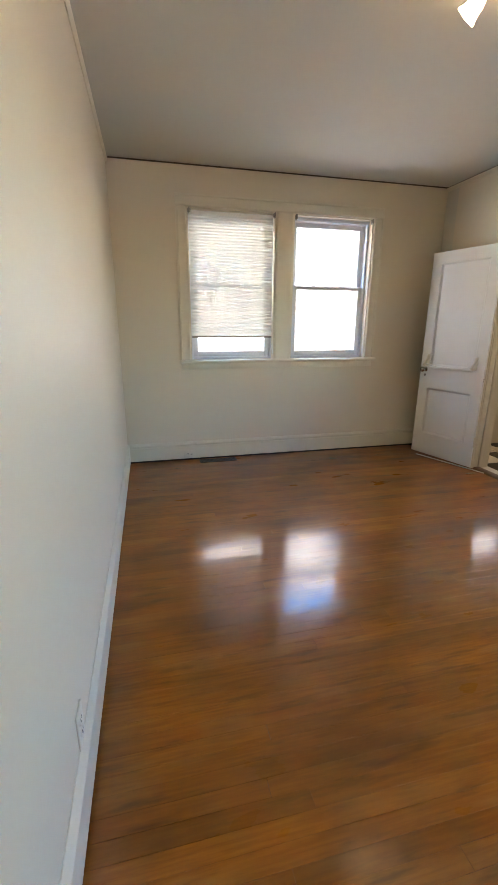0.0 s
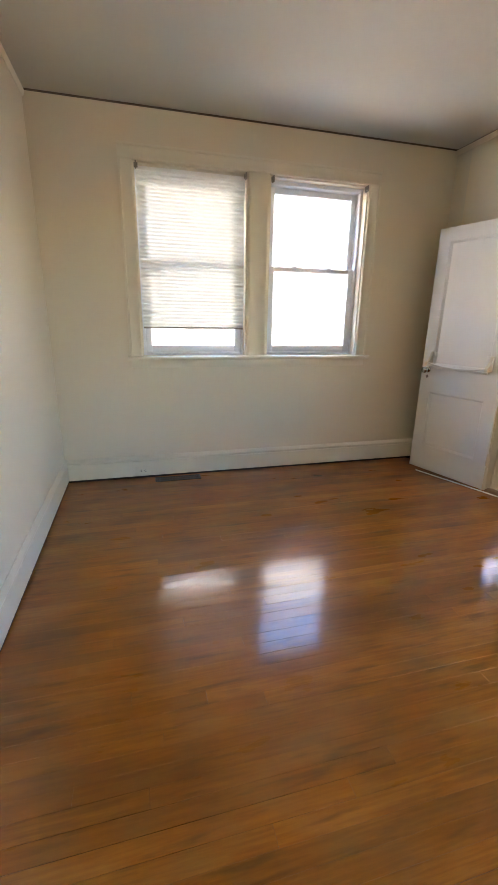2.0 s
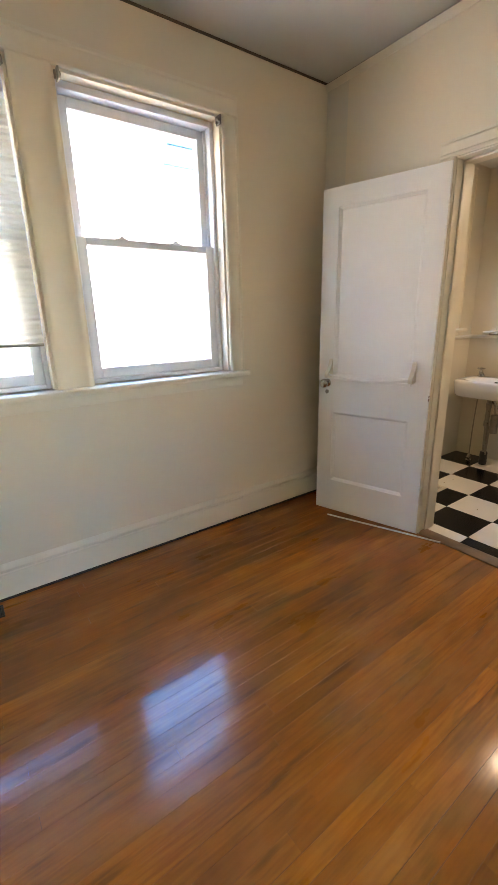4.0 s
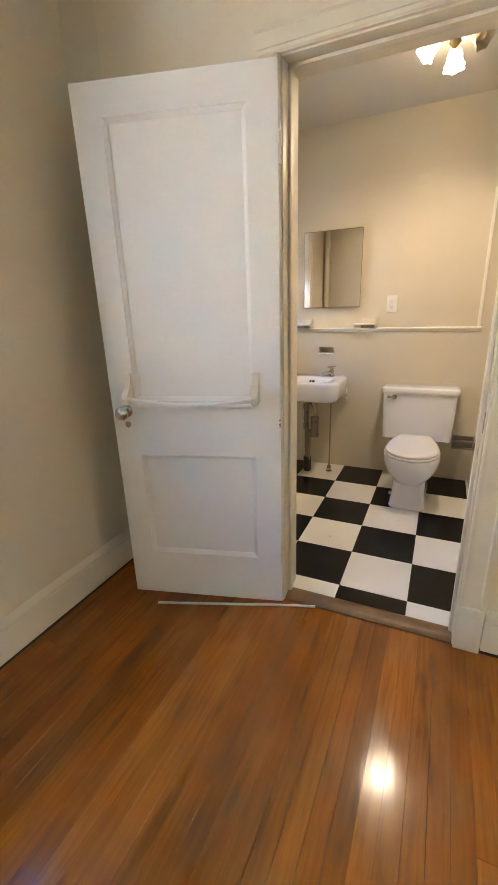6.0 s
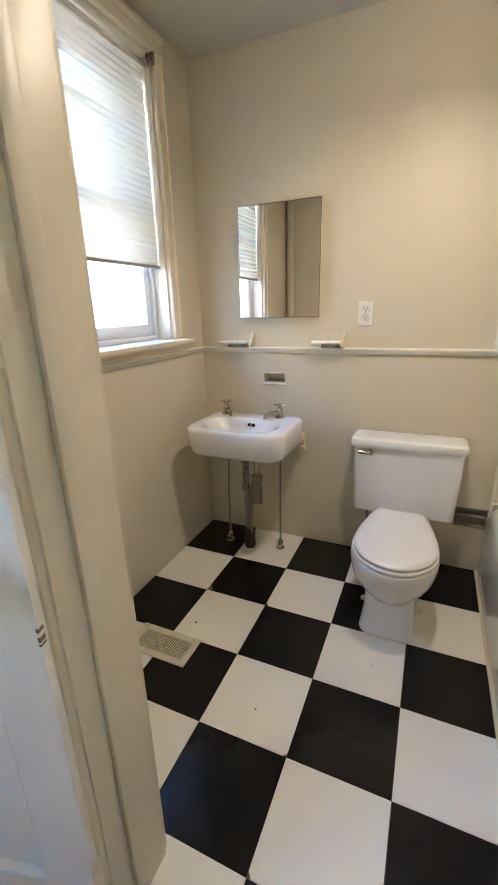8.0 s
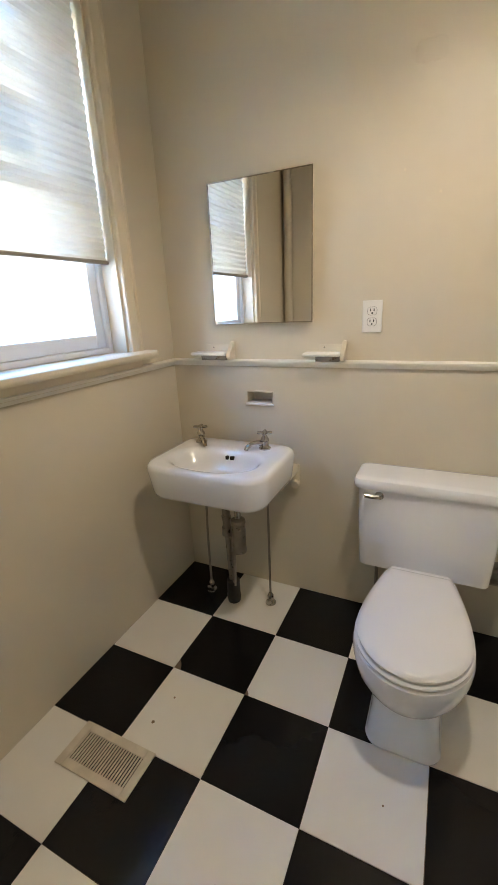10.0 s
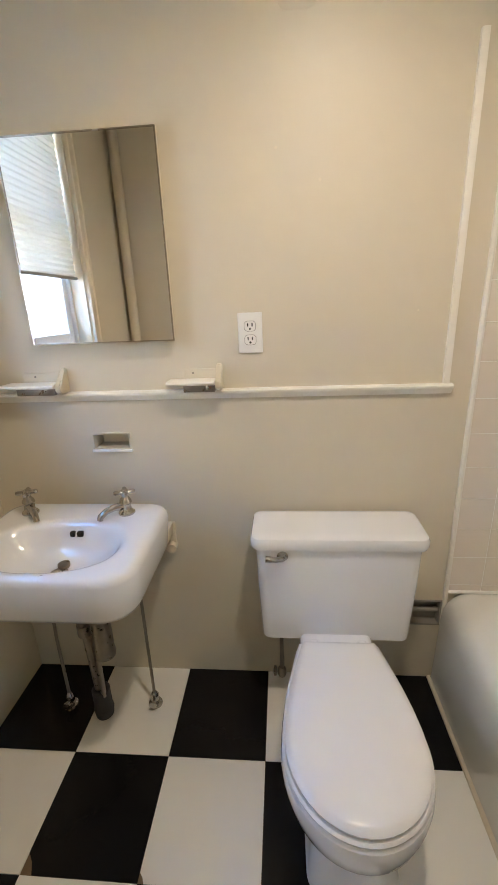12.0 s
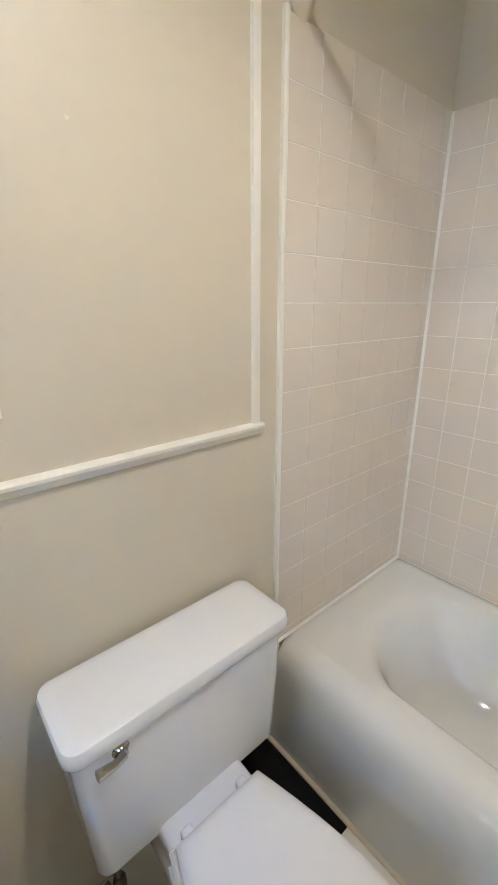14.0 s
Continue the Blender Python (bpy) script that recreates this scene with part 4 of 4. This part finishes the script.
tube(bm, [(4.846, 3.586, 0.55), (4.835, 3.565, 0.59), (4.82, 3.545, 0.59), (4.808, 3.512, 0.55), (4.806, 3.508, 0.47)], 0.014, 12)
part("bend", bm, CHROME, drain)
bm = bmesh.new()
lathe(bm, ((0.016, 0.515), (0.031, 0.508), (0.034, 0.495), (0.031, 0.488), (0.031, 0.372), (0.034, 0.365), (0.032, 0.350), (0.012, 0.345)), pose(4.806, 3.508, -0.035), 20)
part("bottle_trap", bm, DULL, drain, "dull metal bottle trap")
bm = bmesh.new()
lathe(bm, ((0.030, 0.0), (0.034, 0.03), (0.031, 0.045), (0.031, 0.115), (0.026, 0.122)), pose(4.850, 3.576, 0), 16)
part("rubber_sleeve", bm, BLACKISH, drain, "black rubber sleeve")

for y, x, yt in ((3.716, 4.878, 3.715), (3.405, 4.896, 3.405)):
    s = thing("supply_pipe", "thin supply pipe with a small stop valve at the floor", "pipe", (x, y, 0), group="basin supply pipes")
    bm = bmesh.new()
    tube(bm, [(x, y, 0.035), (x + 0.001, y, 0.30), (4.900, yt, 0.66)], 0.0055, 8)
    part("riser", bm, DULL, s)
    bm = bmesh.new()
    lathe(bm, ((0.026, 0), (0.024, 0.006), (0.010, 0.009), (0.010, 0.018), (0.015, 0.022), (0.016, 0.040), (0.010, 0.052), (0.006, 0.06)), pose(x, y, 0), 14)
    part("stop_valve", bm, CHROME, s)
    bm = bmesh.new()
    tube(bm, [(x, y, 0.030), (x - 0.030, y - 0.004, 0.032)], 0.006, 8)
    lathe(bm, ((0.004, 0), (0.014, 0.003), (0.014, 0.008), (0.004, 0.011)), pose(x - 0.029, y - 0.004, 0.032, 0, -90, 0), 12)
    part("valve_handle", bm, CHROME, s)

# ---- toilet ----
TY = 2.770
toilet = thing("toilet", "white two-piece toilet with its lid closed", "toilet", (4.72, TY, 0))


def seat_ring(z, inset=0.0, back=4.795, front=4.312, wide=0.168, narrow=0.104):
    """A seat's outline: straight narrow back, sides that widen, a round front."""
    b, f, w, n = back - inset, front + inset, wide - inset, narrow - inset * 0.8
    mid = f + w * 1.12
    pts = [(b, TY - n, z), (b, TY, z), (b, TY + n, z)]
    for i in range(1, 6):
        u = i / 6
        pts.append((b + (mid - b) * u, TY + n + (w - n) * math.sin(u * math.pi / 2), z))
    for i in range(25):
        a = math.pi * i / 24
        pts.append((mid - (mid - f) * math.sin(a), TY + w * math.cos(a), z))
    for i in range(5, 0, -1):
        u = i / 6
        pts.append((b + (mid - b) * u, TY - n - (w - n) * math.sin(u * math.pi / 2), z))
    return pts


def foot_ring(z, back, front, half, r):
    return [(x, y, z) for x, y, _ in rrect((back + front) / 2, TY, 0, (back - front) / 2, half, r, 8)]


bm = bmesh.new()
loft(bm, [foot_ring(0.0, 4.93, 4.398, 0.112, 0.05), foot_ring(0.010, 4.93, 4.396, 0.114, 0.05), foot_ring(0.022, 4.925, 4.404, 0.108, 0.05), foot_ring(0.10, 4.91, 4.418, 0.102, 0.06),
          foot_ring(0.175, 4.90, 4.420, 0.103, 0.08), foot_ring(0.21, 4.90, 4.410, 0.108, 0.10)], cap1=True)
loft(bm, [seat_ring(z, e, 4.80, 4.308, 0.173, 0.128) for z, e in ((0.175, 0.085), (0.20, 0.062), (0.235, 0.034), (0.275, 0.012), (0.315, 0.002), (0.345, -0.001), (0.359, 0.002), (0.364, 0.008))])
box(bm, (4.76, TY - 0.112, 0.22), (5.02, TY + 0.112, 0.362), 0.02, 4)
part("bowl", bm, PORCELAIN, toilet, "white porcelain bowl")
bm = bmesh.new()
loft(bm, [seat_ring(z, e, 4.808, 4.312, 0.170, 0.118) for z, e in ((0.3665, 0.008), (0.368, 0.002), (0.376, 0.0), (0.3815, 0.005))])
part("seat", bm, SEAT, toilet, "white plastic seat")
bm = bmesh.new()
loft(bm, [seat_ring(z, e, 4.800, 4.318, 0.163, 0.107) for z, e in ((0.3835, 0.008), (0.386, 0.002), (0.394, 0.0), (0.401, 0.006), (0.405, 0.018), (0.407, 0.04), (0.408, 0.08))])
part("lid", bm, SEAT, toilet, "closed white plastic lid")
for s in (-1, 1):
    bm = bmesh.new()
    box(bm, (4.800, TY + s * 0.072 - 0.013, 0.360), (4.822, TY + s * 0.072 + 0.013, 0.386), 0.006, 3)
    part("seat_hinge", bm, SEAT, toilet)
    bm = bmesh.new()
    lathe(bm, ((0.013, 0), (0.013, 0.010), (0.008, 0.017), (0.003, 0.019)), pose(4.62, TY + s * 0.122, 0.0), 12)
    part("bolt_cap", bm, PORCELAIN, toilet)
TX0, TX1 = 4.858, 5.024
bm = bmesh.new()
loft(bm, [rrect((TX0 + 0.012 + TX1) / 2, TY, 0.334, (TX1 - TX0 - 0.04) / 2, 0.216, 0.03), rrect((TX0 + 0.008 + TX1) / 2, TY, 0.343, (TX1 - TX0 - 0.008) / 2, 0.232, 0.03),
          rrect((TX0 + TX1) / 2, TY, 0.55, (TX1 - TX0) / 2, 0.242, 0.03), rrect((TX0 + TX1) / 2, TY, 0.682, (TX1 - TX0) / 2, 0.246, 0.03)])
part("tank", bm, PORCELAIN, toilet, "white porcelain tank")
bm = bmesh.new()
lx, hx = (4.843 + TX1 + 0.006) / 2, (TX1 + 0.006 - 4.843) / 2
loft(bm, [rrect(lx, TY, 0.678, hx - 0.012, 0.246, 0.026), rrect(lx, TY, 0.680, hx - 0.004, 0.255, 0.028), rrect(lx, TY, 0.690, hx, 0.260, 0.03), rrect(lx, TY, 0.708, hx, 0.260, 0.03),
          rrect(lx, TY, 0.717, hx - 0.004, 0.256, 0.028), rrect(lx, TY, 0.722, hx - 0.013, 0.247, 0.024), rrect(lx, TY, 0.724, hx - 0.03, 0.230, 0.02)])
part("tank_lid", bm, PORCELAIN, toilet)
bm = bmesh.new()
lathe(bm, ((0.017, 0), (0.017, 0.006), (0.011, 0.012), (0.009, 0.02)), pose(4.864, 2.935, 0.655, 0, -90, 0), 14)
tube(bm, [(4.846, 2.935, 0.655), (4.838, 2.955, 0.656), (4.836, 2.985, 0.660)], [0.010, 0.008, 0.010], 10)
part("flush_handle", bm, CHROME, toilet, "chrome flush handle")
stop = thing("toilet_supply", "tarnished water supply valve beside the toilet", "pipe", (5.02, 2.955, 0))
bm = bmesh.new()
tube(bm, [(BX1, 2.943, 0.075), (4.99, 2.943, 0.075)], 0.009, 10)
tube(bm, [(4.985, 2.943, 0.075), (4.985, 2.943, 0.22), (4.975, 2.945, 0.345)], 0.007, 8)
part("pipe", bm, DULL, stop)
bm = bmesh.new()
lathe(bm, ((0.013, 0), (0.016, 0.008), (0.016, 0.03), (0.010, 0.04)), pose(4.985, 2.943, 0.055), 12)
lathe(bm, ((0.004, 0), (0.018, 0.004), (0.018, 0.012), (0.006, 0.016)), pose(4.985, 2.960, 0.075, -90), 12)
part("valve", bm, DULL, stop)

# ---- bathtub ----
tub = thing("bathtub", "old enamelled alcove bathtub with a rounded rim", "bathtub", (4.25, 2.0, 0))
TZ = 0.392
TBX0, TBX1, TBY0, TBY1 = BX0 + 0.002, BX1 - 0.002, BY0 + 0.002, 2.385
bm = bmesh.new()


def tub_ring(z, ix0, ix1, iy0, iy1, r):
    return rrect((TBX0 + ix0 + TBX1 - ix1) / 2, (TBY0 + iy0 + TBY1 - iy1) / 2, z, (TBX1 - ix1 - TBX0 - ix0) / 2, (TBY1 - iy1 - TBY0 - iy0) / 2, r, 10)


apron = [tub_ring(z, e, e, e, f, r) for z, e, f, r in ((0.0, 0, 0.0, 0.012), (0.05, 0, 0.002, 0.012), (0.28, 0, 0.008, 0.012), (0.325, 0, 0.013, 0.014), (0.352, 0, 0.022, 0.02),
         (0.371, 0, 0.036, 0.025), (0.384, 0, 0.056, 0.03), (0.390, 0.01, 0.078, 0.035), (0.392, 0.03, 0.100, 0.04))]
loft(bm, apron, False, False)
part("apron", bm, ENAMEL, tub)
bm = bmesh.new()
loft(bm, [apron[-1]] + [tub_ring(*v) for v in ((0.3915, 0.07, 0.09, 0.04, 0.118, 0.12), (0.389, 0.09, 0.12, 0.052, 0.134, 0.17), (0.383, 0.105, 0.142, 0.062, 0.148, 0.20), (0.370, 0.116, 0.160, 0.071, 0.160, 0.21),
         (0.345, 0.124, 0.178, 0.078, 0.170, 0.22), (0.28, 0.135, 0.210, 0.088, 0.182, 0.22), (0.14, 0.165, 0.285, 0.115, 0.205, 0.20), (0.095, 0.20, 0.335, 0.15, 0.235, 0.17), (0.075, 0.26, 0.40, 0.20, 0.28, 0.12))], cap0=False)
smooth(part("basin", bm, ENAMEL, tub).data, 60)
bm = bmesh.new()
prism(bm, ((0, 0), (0.012, 0), (0.010, 0.006), (0, 0.010)), (TBX0, TBY1, 0), (TBX1, TBY1, 0), (0, 1, 0), (0, 0, 1))
solid("tub_caulk", bm, BATH_WALL, "pale caulk bead along the foot of the bathtub", "trim")

rod = thing("shower_rod", "dark metal shower curtain rod above the bathtub", "shower rod", (4.25, 2.325, 1.985))
bm = bmesh.new()
tube(bm, [(BX0 + 0.004, 2.325, 1.985), (BX1 - 0.004, 2.325, 1.985)], 0.0125, 14)
part("rod", bm, ROD, rod)
for x, s in ((BX0, 1), (BX1, -1)):
    bm = bmesh.new()
    lathe(bm, ((0.036, 0), (0.036, 0.006), (0.024, 0.016), (0.018, 0.03), (0.016, 0.034)), pose(x, 2.325, 1.985, 0, 90 * s, 0), 18)
    part("flange", bm, TRIM, rod, "cream painted flange")

FAR_PANE = mat("far_pane", (0.06, 0.09, 0.11), 0.08)
# ---- outside: a neighbouring house, lawn ----
solid("ground", boxed((-600, -600, -3.6), (600, 900, -3.5)), GRASS, "dry bare ground around the houses", "ground")
house = thing("neighbour_house", "pale sunlit house with teal window frames", "house", (3.0, 9.0, -3.5))
FY = 9.0
bm = bmesh.new()
box(bm, (-10, FY, -3.5), (17, FY + 9, 5.3))
box(bm, (-10.1, FY - 0.12, 5.05), (17.1, FY + 0.0, 5.42))
box(bm, (-10, FY - 0.03, 3.55), (17, FY, 3.63))
part("wall", bm, SIDING, house, "white painted wall")
part("roof", boxed((-10.05, FY + 0.02, 5.3), (17.05, FY + 9.05, 5.4)), ROOF, house, "flat grey roof")
for x in (-6.4, -2.9, 0.6, 4.98, 8.5, 12.0):
    for lo, hi in ((3.75, 4.40), (0.72, 2.15), (-2.4, -0.9)):
        bm = bmesh.new()
        sash(bm, x - 0.45, x + 0.45, lo, hi, FY - 0.06, FY + 0.02, 0.08, 0.10, 0.08)
        box(bm, (x - 0.37, FY - 0.05, (lo + hi) / 2 - 0.025), (x + 0.37, FY + 0.01, (lo + hi) / 2 + 0.025))
        pale = lo == 0.72
        w = part("window", bm, SIDING if pale else TEAL, house, "pale framed window" if pale else "teal framed window")
        part("pane", boxed((x - 0.375, FY - 0.025, lo + 0.075), (x + 0.375, FY - 0.015, hi - 0.095)), SIDING if pale else FAR_PANE, w)
        bm = bmesh.new()
        prism(bm, ((0, 0), (0.10, 0), (0.16, 0.04), (0.10, 0.10), (0, 0.14)), (x - 0.55, FY, hi + 0.05), (x + 0.55, FY, hi + 0.05), (0, -1, 0), (0, 0, 1))
        part("hood", bm, SIDING, w, "pale window hood")

# unseen house, added so its sunlit wall bounces warm light into the bedroom
house = thing("neighbour_house", "unseen low cream house added to bounce warm light", "house", (13.0, -3.0, -3.5))
part("wall", boxed((13.0, -14, -3.5), (20, 4.2, 2.4)), SIDING, house, "cream painted wall")
part("roof", boxed((12.8, -14.2, 2.4), (20.2, 4.4, 2.55)), ROOF, house, "flat grey roof")

# ---- small marks and litter ----
for y, z, r in ((2.938, 1.750, 0.0028), (2.824, 1.672, 0.0030), (2.545, 1.336, 0.0018)):
    bm = bmesh.new()
    lathe(bm, ((r * 1.5, 0), (r, 0.0012), (r * 0.4, 0.0006)), pose(BX1, y, z, 0, -90, 0), 10)
    tagged(new("nail_hole", finish("nail_hole", bm, TRIM)), "small painted-over nail hole in the wall", "nail hole", "nail holes")
bm = bmesh.new()
loft(bm, [[(BX1 - d, 2.884 + a * k, 2.054 + b * k) for a, b, _ in rrect(0, 0, 0, 0.045, 0.03, 0.02)] for d, k in ((0.0, 1.0), (0.0012, 0.9))])
tagged(new("plaster_patch", finish("plaster_patch", bm, BATH_WALL)), "glossy repaired patch on the painted wall", "wall patch")
for x, y, r in ((4.293, 3.540, 0.004), (4.186, 3.555, 0.006), (4.240, 2.799, 0.003), (3.900, 3.148, 0.004)):
    bm = bmesh.new()
    loft(bm, [[(x + r * k * math.cos(i * 0.9) * (1 + 0.4 * math.sin(i * 2.3)), y + r * k * math.sin(i * 0.9), zz) for i in range(7)] for k, zz in ((1, 0.0003), (0.6, 0.0022))])
    tagged(new("debris", finish("debris", bm, ADHESIVE)), "small brown crumb lying on the vinyl tiles", "debris", "crumbs on the floor")

# ---- floor and wall pieces ----
oak_floor = thing("floor", "worn varnished oak strip floor, glossy and scuffed", "floor", kind="structure")
rng = random.Random(4)
BWID = 0.0572
y = Y0
while y < Y1 - 0.001:
    y2 = min(y + (0.0420 if y == Y0 else BWID), Y1)
    x = 0.0
    first = True
    while x < X1 - 0.001:
        ln = rng.uniform(0.3, 2.4) if first else rng.uniform(0.9, 3.0)
        first = False
        x2 = x + ln
        if X1 - x2 < 0.35:
            x2 = X1
        zt = rng.uniform(-0.0001, 0.0001)
        tilt = rng.uniform(-0.00010, 0.00010)
        bm = bmesh.new()
        g = rng.choice((0.0001, 0.0002, 0.0002, 0.0003, 0.0007))
        lo = [(x + g, y + g), (x2 - g, y + g), (x2 - g, y2 - g), (x + g, y2 - g)]
        hi = [(x + g + 0.0001, y + g + 0.0001), (x2 - g - 0.0001, y + g + 0.0001), (x2 - g - 0.0001, y2 - g - 0.0001), (x + g + 0.0001, y2 - g - 0.0001)]
        rows = [[bm.verts.new((*p, zz + (tilt if p[1] > y + 0.02 else -tilt))) for p in q] for q, zz in ((lo, -0.019), (lo, zt - 0.0001), (hi, zt))]
        for r0, r1 in zip(rows, rows[1:]):
            for i in range(4):
                bm.faces.new((r0[i], r0[(i + 1) % 4], r1[(i + 1) % 4], r1[i]))
        bm.faces.new(rows[2])
        me = bpy.data.meshes.new("plank")
        bm.to_mesh(me)
        bm.free()
        me.materials.append(OAK)
        b = new("plank", me)
        b.parent = oak_floor
        x = x2
    y = y2

tile_floor = thing("bath_floor", "black and white checkered vinyl tile floor", "floor", kind="structure")
PX, PY, GX, GY = 0.3085, 0.3115, 3.4785, 3.309
rng = random.Random(9)


def chip(poly, corner, size):
    """Breaks one corner off a tile."""
    out = []
    for i, p in enumerate(poly):
        if i == corner:
            a, b = Vector(poly[i - 1]), Vector(poly[(i + 1) % len(poly)])
            p = Vector(p)
            q, r = p + (a - p).normalized() * size, p + (b - p).normalized() * size * 0.7
            out += [tuple(q), tuple((q + r) / 2 + (p - (q + r) / 2) * -0.15), tuple(r)]
        else:
            out.append(p)
    return out


for i in range(-1, 5):
    for j in range(-1, 7):
        x0, x1 = max(GX + i * PX, X1 + 0.086), BX1 if i == 4 else GX + (i + 1) * PX
        y1, y0 = min(GY + (1 - j) * PY, BY1), max(GY - j * PY, 2.30)
        if x1 - x0 < 0.01 or y1 - y0 < 0.01:
            continue
        if x1 <= BX0 or x0 < BX0:
            if y0 > DY1 or y1 < DY0:
                if x1 <= BX0:
                    continue
                x0 = max(x0, BX0)
        black = (i - 3 + j) % 2 == 0
        g = rng.uniform(0.0004, 0.0012)
        poly = [(x0 + g, y0 + g), (x1 - g, y0 + g), (x1 - g, y1 - g), (x0 + g, y1 - g)]
        if (i, j) == (3, 0):
            poly = chip(poly, 3, 0.045)
        if (i, j) == (3, 1):
            poly = chip(poly, 3, 0.022)
        if (i, j) == (0, 2) or (i, j) == (1, 1):
            poly = chip(poly, 3 if j == 2 else 0, 0.014)
        bm = bmesh.new()
        zt = rng.uniform(-0.0003, 0.0003)
        rows = [[bm.verts.new((*p, zz)) for p in poly] for zz in (-0.004, zt)]
        n = len(poly)
        for k in range(n):
            bm.faces.new((rows[0][k], rows[0][(k + 1) % n], rows[1][(k + 1) % n], rows[1][k]))
        bm.faces.new(rows[1])
        me = bpy.data.meshes.new("tile")
        bm.to_mesh(me)
        bm.free()
        me.materials.append(BLACK_TILE if black else WHITE_TILE)
        o = new("tile", me)
        o.parent = tile_floor

surround = thing("tile_surround", "glazed square wall tiles round the bathtub with pale grout", "wall tiles", (BX1, 2.0, TZ), kind="structure")
TP, TTOP, TEDGE = 0.1095, 1.955, 2.362
part("grout_bed", boxed((BX1 - 0.0045, BY0, TZ - 0.004), (BX1, TEDGE, TTOP)), GROUT, surround, "pale grout")
part("grout_bed", boxed((BX0, BY0, TZ - 0.004), (BX1 - 0.0045, BY0 + 0.0045, TTOP)), GROUT, surround, "pale grout")
bm = bmesh.new()
prism(bm, ((0, -0.007), (0.009, -0.007), (0.012, 0), (0.009, 0.007), (0, 0.007)), (BX1, TEDGE + 0.006, 0.25), (BX1, TEDGE + 0.006, TTOP + 0.005), (-1, 0, 0), (0, 1, 0))
part("edge_strip", bm, RAIL_WHITE, surround, "cream edge strip")
bm = bmesh.new()
prism(bm, ((0, 0), (0.010, 0), (0.006, 0.006), (0, 0.010)), (BX1 - 0.0045, BY0 + 0.0045, TZ), (BX1 - 0.0045, BY0 + 0.0045, TTOP), (-1, 0, 0), (0, 1, 0))
prism(bm, ((0, 0), (0.009, 0), (0.005, 0.005), (0, 0.008)), (BX1 - 0.0045, BY0, TZ), (BX1 - 0.0045, TEDGE, TZ), (-1, 0, 0), (0, 0, 1))
part("corner_caulk", bm, GROUT, surround)


def tile_mesh(w, h):
    bm = bmesh.new()
    g, e = 0.0012, 0.0014
    rows = []
    for d, k in ((0.0, 0.0), (0.0028, 0.0), (0.0034, e)):
        rows.append([bm.verts.new(p) for p in ((g + k, g + k, d), (w - g - k, g + k, d), (w - g - k, h - g - k, d), (g + k, h - g - k, d))])
    for a, b in zip(rows, rows[1:]):
        for i in range(4):
            bm.faces.new((a[i], a[(i + 1) % 4], b[(i + 1) % 4], b[i]))
    bm.faces.new(rows[-1])
    me = bpy.data.meshes.new("tile")
    bm.to_mesh(me)
    bm.free()
    me.materials.append(WALL_TILE)
    return me


cut = {}
base = place_of(surround).inverted()
for side in (0, 1):
    length = TEDGE - BY0 - 0.0045 if side == 0 else BX1 - 0.0045 - BX0
    s = 0.0
    while s < length - 0.01:
        w = round(min(TP, length - s), 4)
        zt = TTOP
        while zt > TZ + 0.012:
            h = round(min(TP, zt - TZ), 4)
            if (w, h) not in cut:
                cut[(w, h)] = tile_mesh(w, h)
            o = new("tile", cut[(w, h)])
            o.parent = surround
            wob = rng.uniform(-0.06, 0.06)
            if side == 0:
                m = Matrix(((0, 0, -1, BX1 - 0.0025), (-1, 0, 0, TEDGE - s), (0, 1, 0, zt - h), (0, 0, 0, 1)))
            else:
                m = Matrix(((-1, 0, 0, BX1 - 0.0045 - s), (0, 0, 1, BY0 + 0.0025), (0, 1, 0, zt - h), (0, 0, 0, 1)))
            o.matrix_basis = base @ m @ pose(0, 0, 0, wob, wob, 0)
            zt -= TP
        s += TP
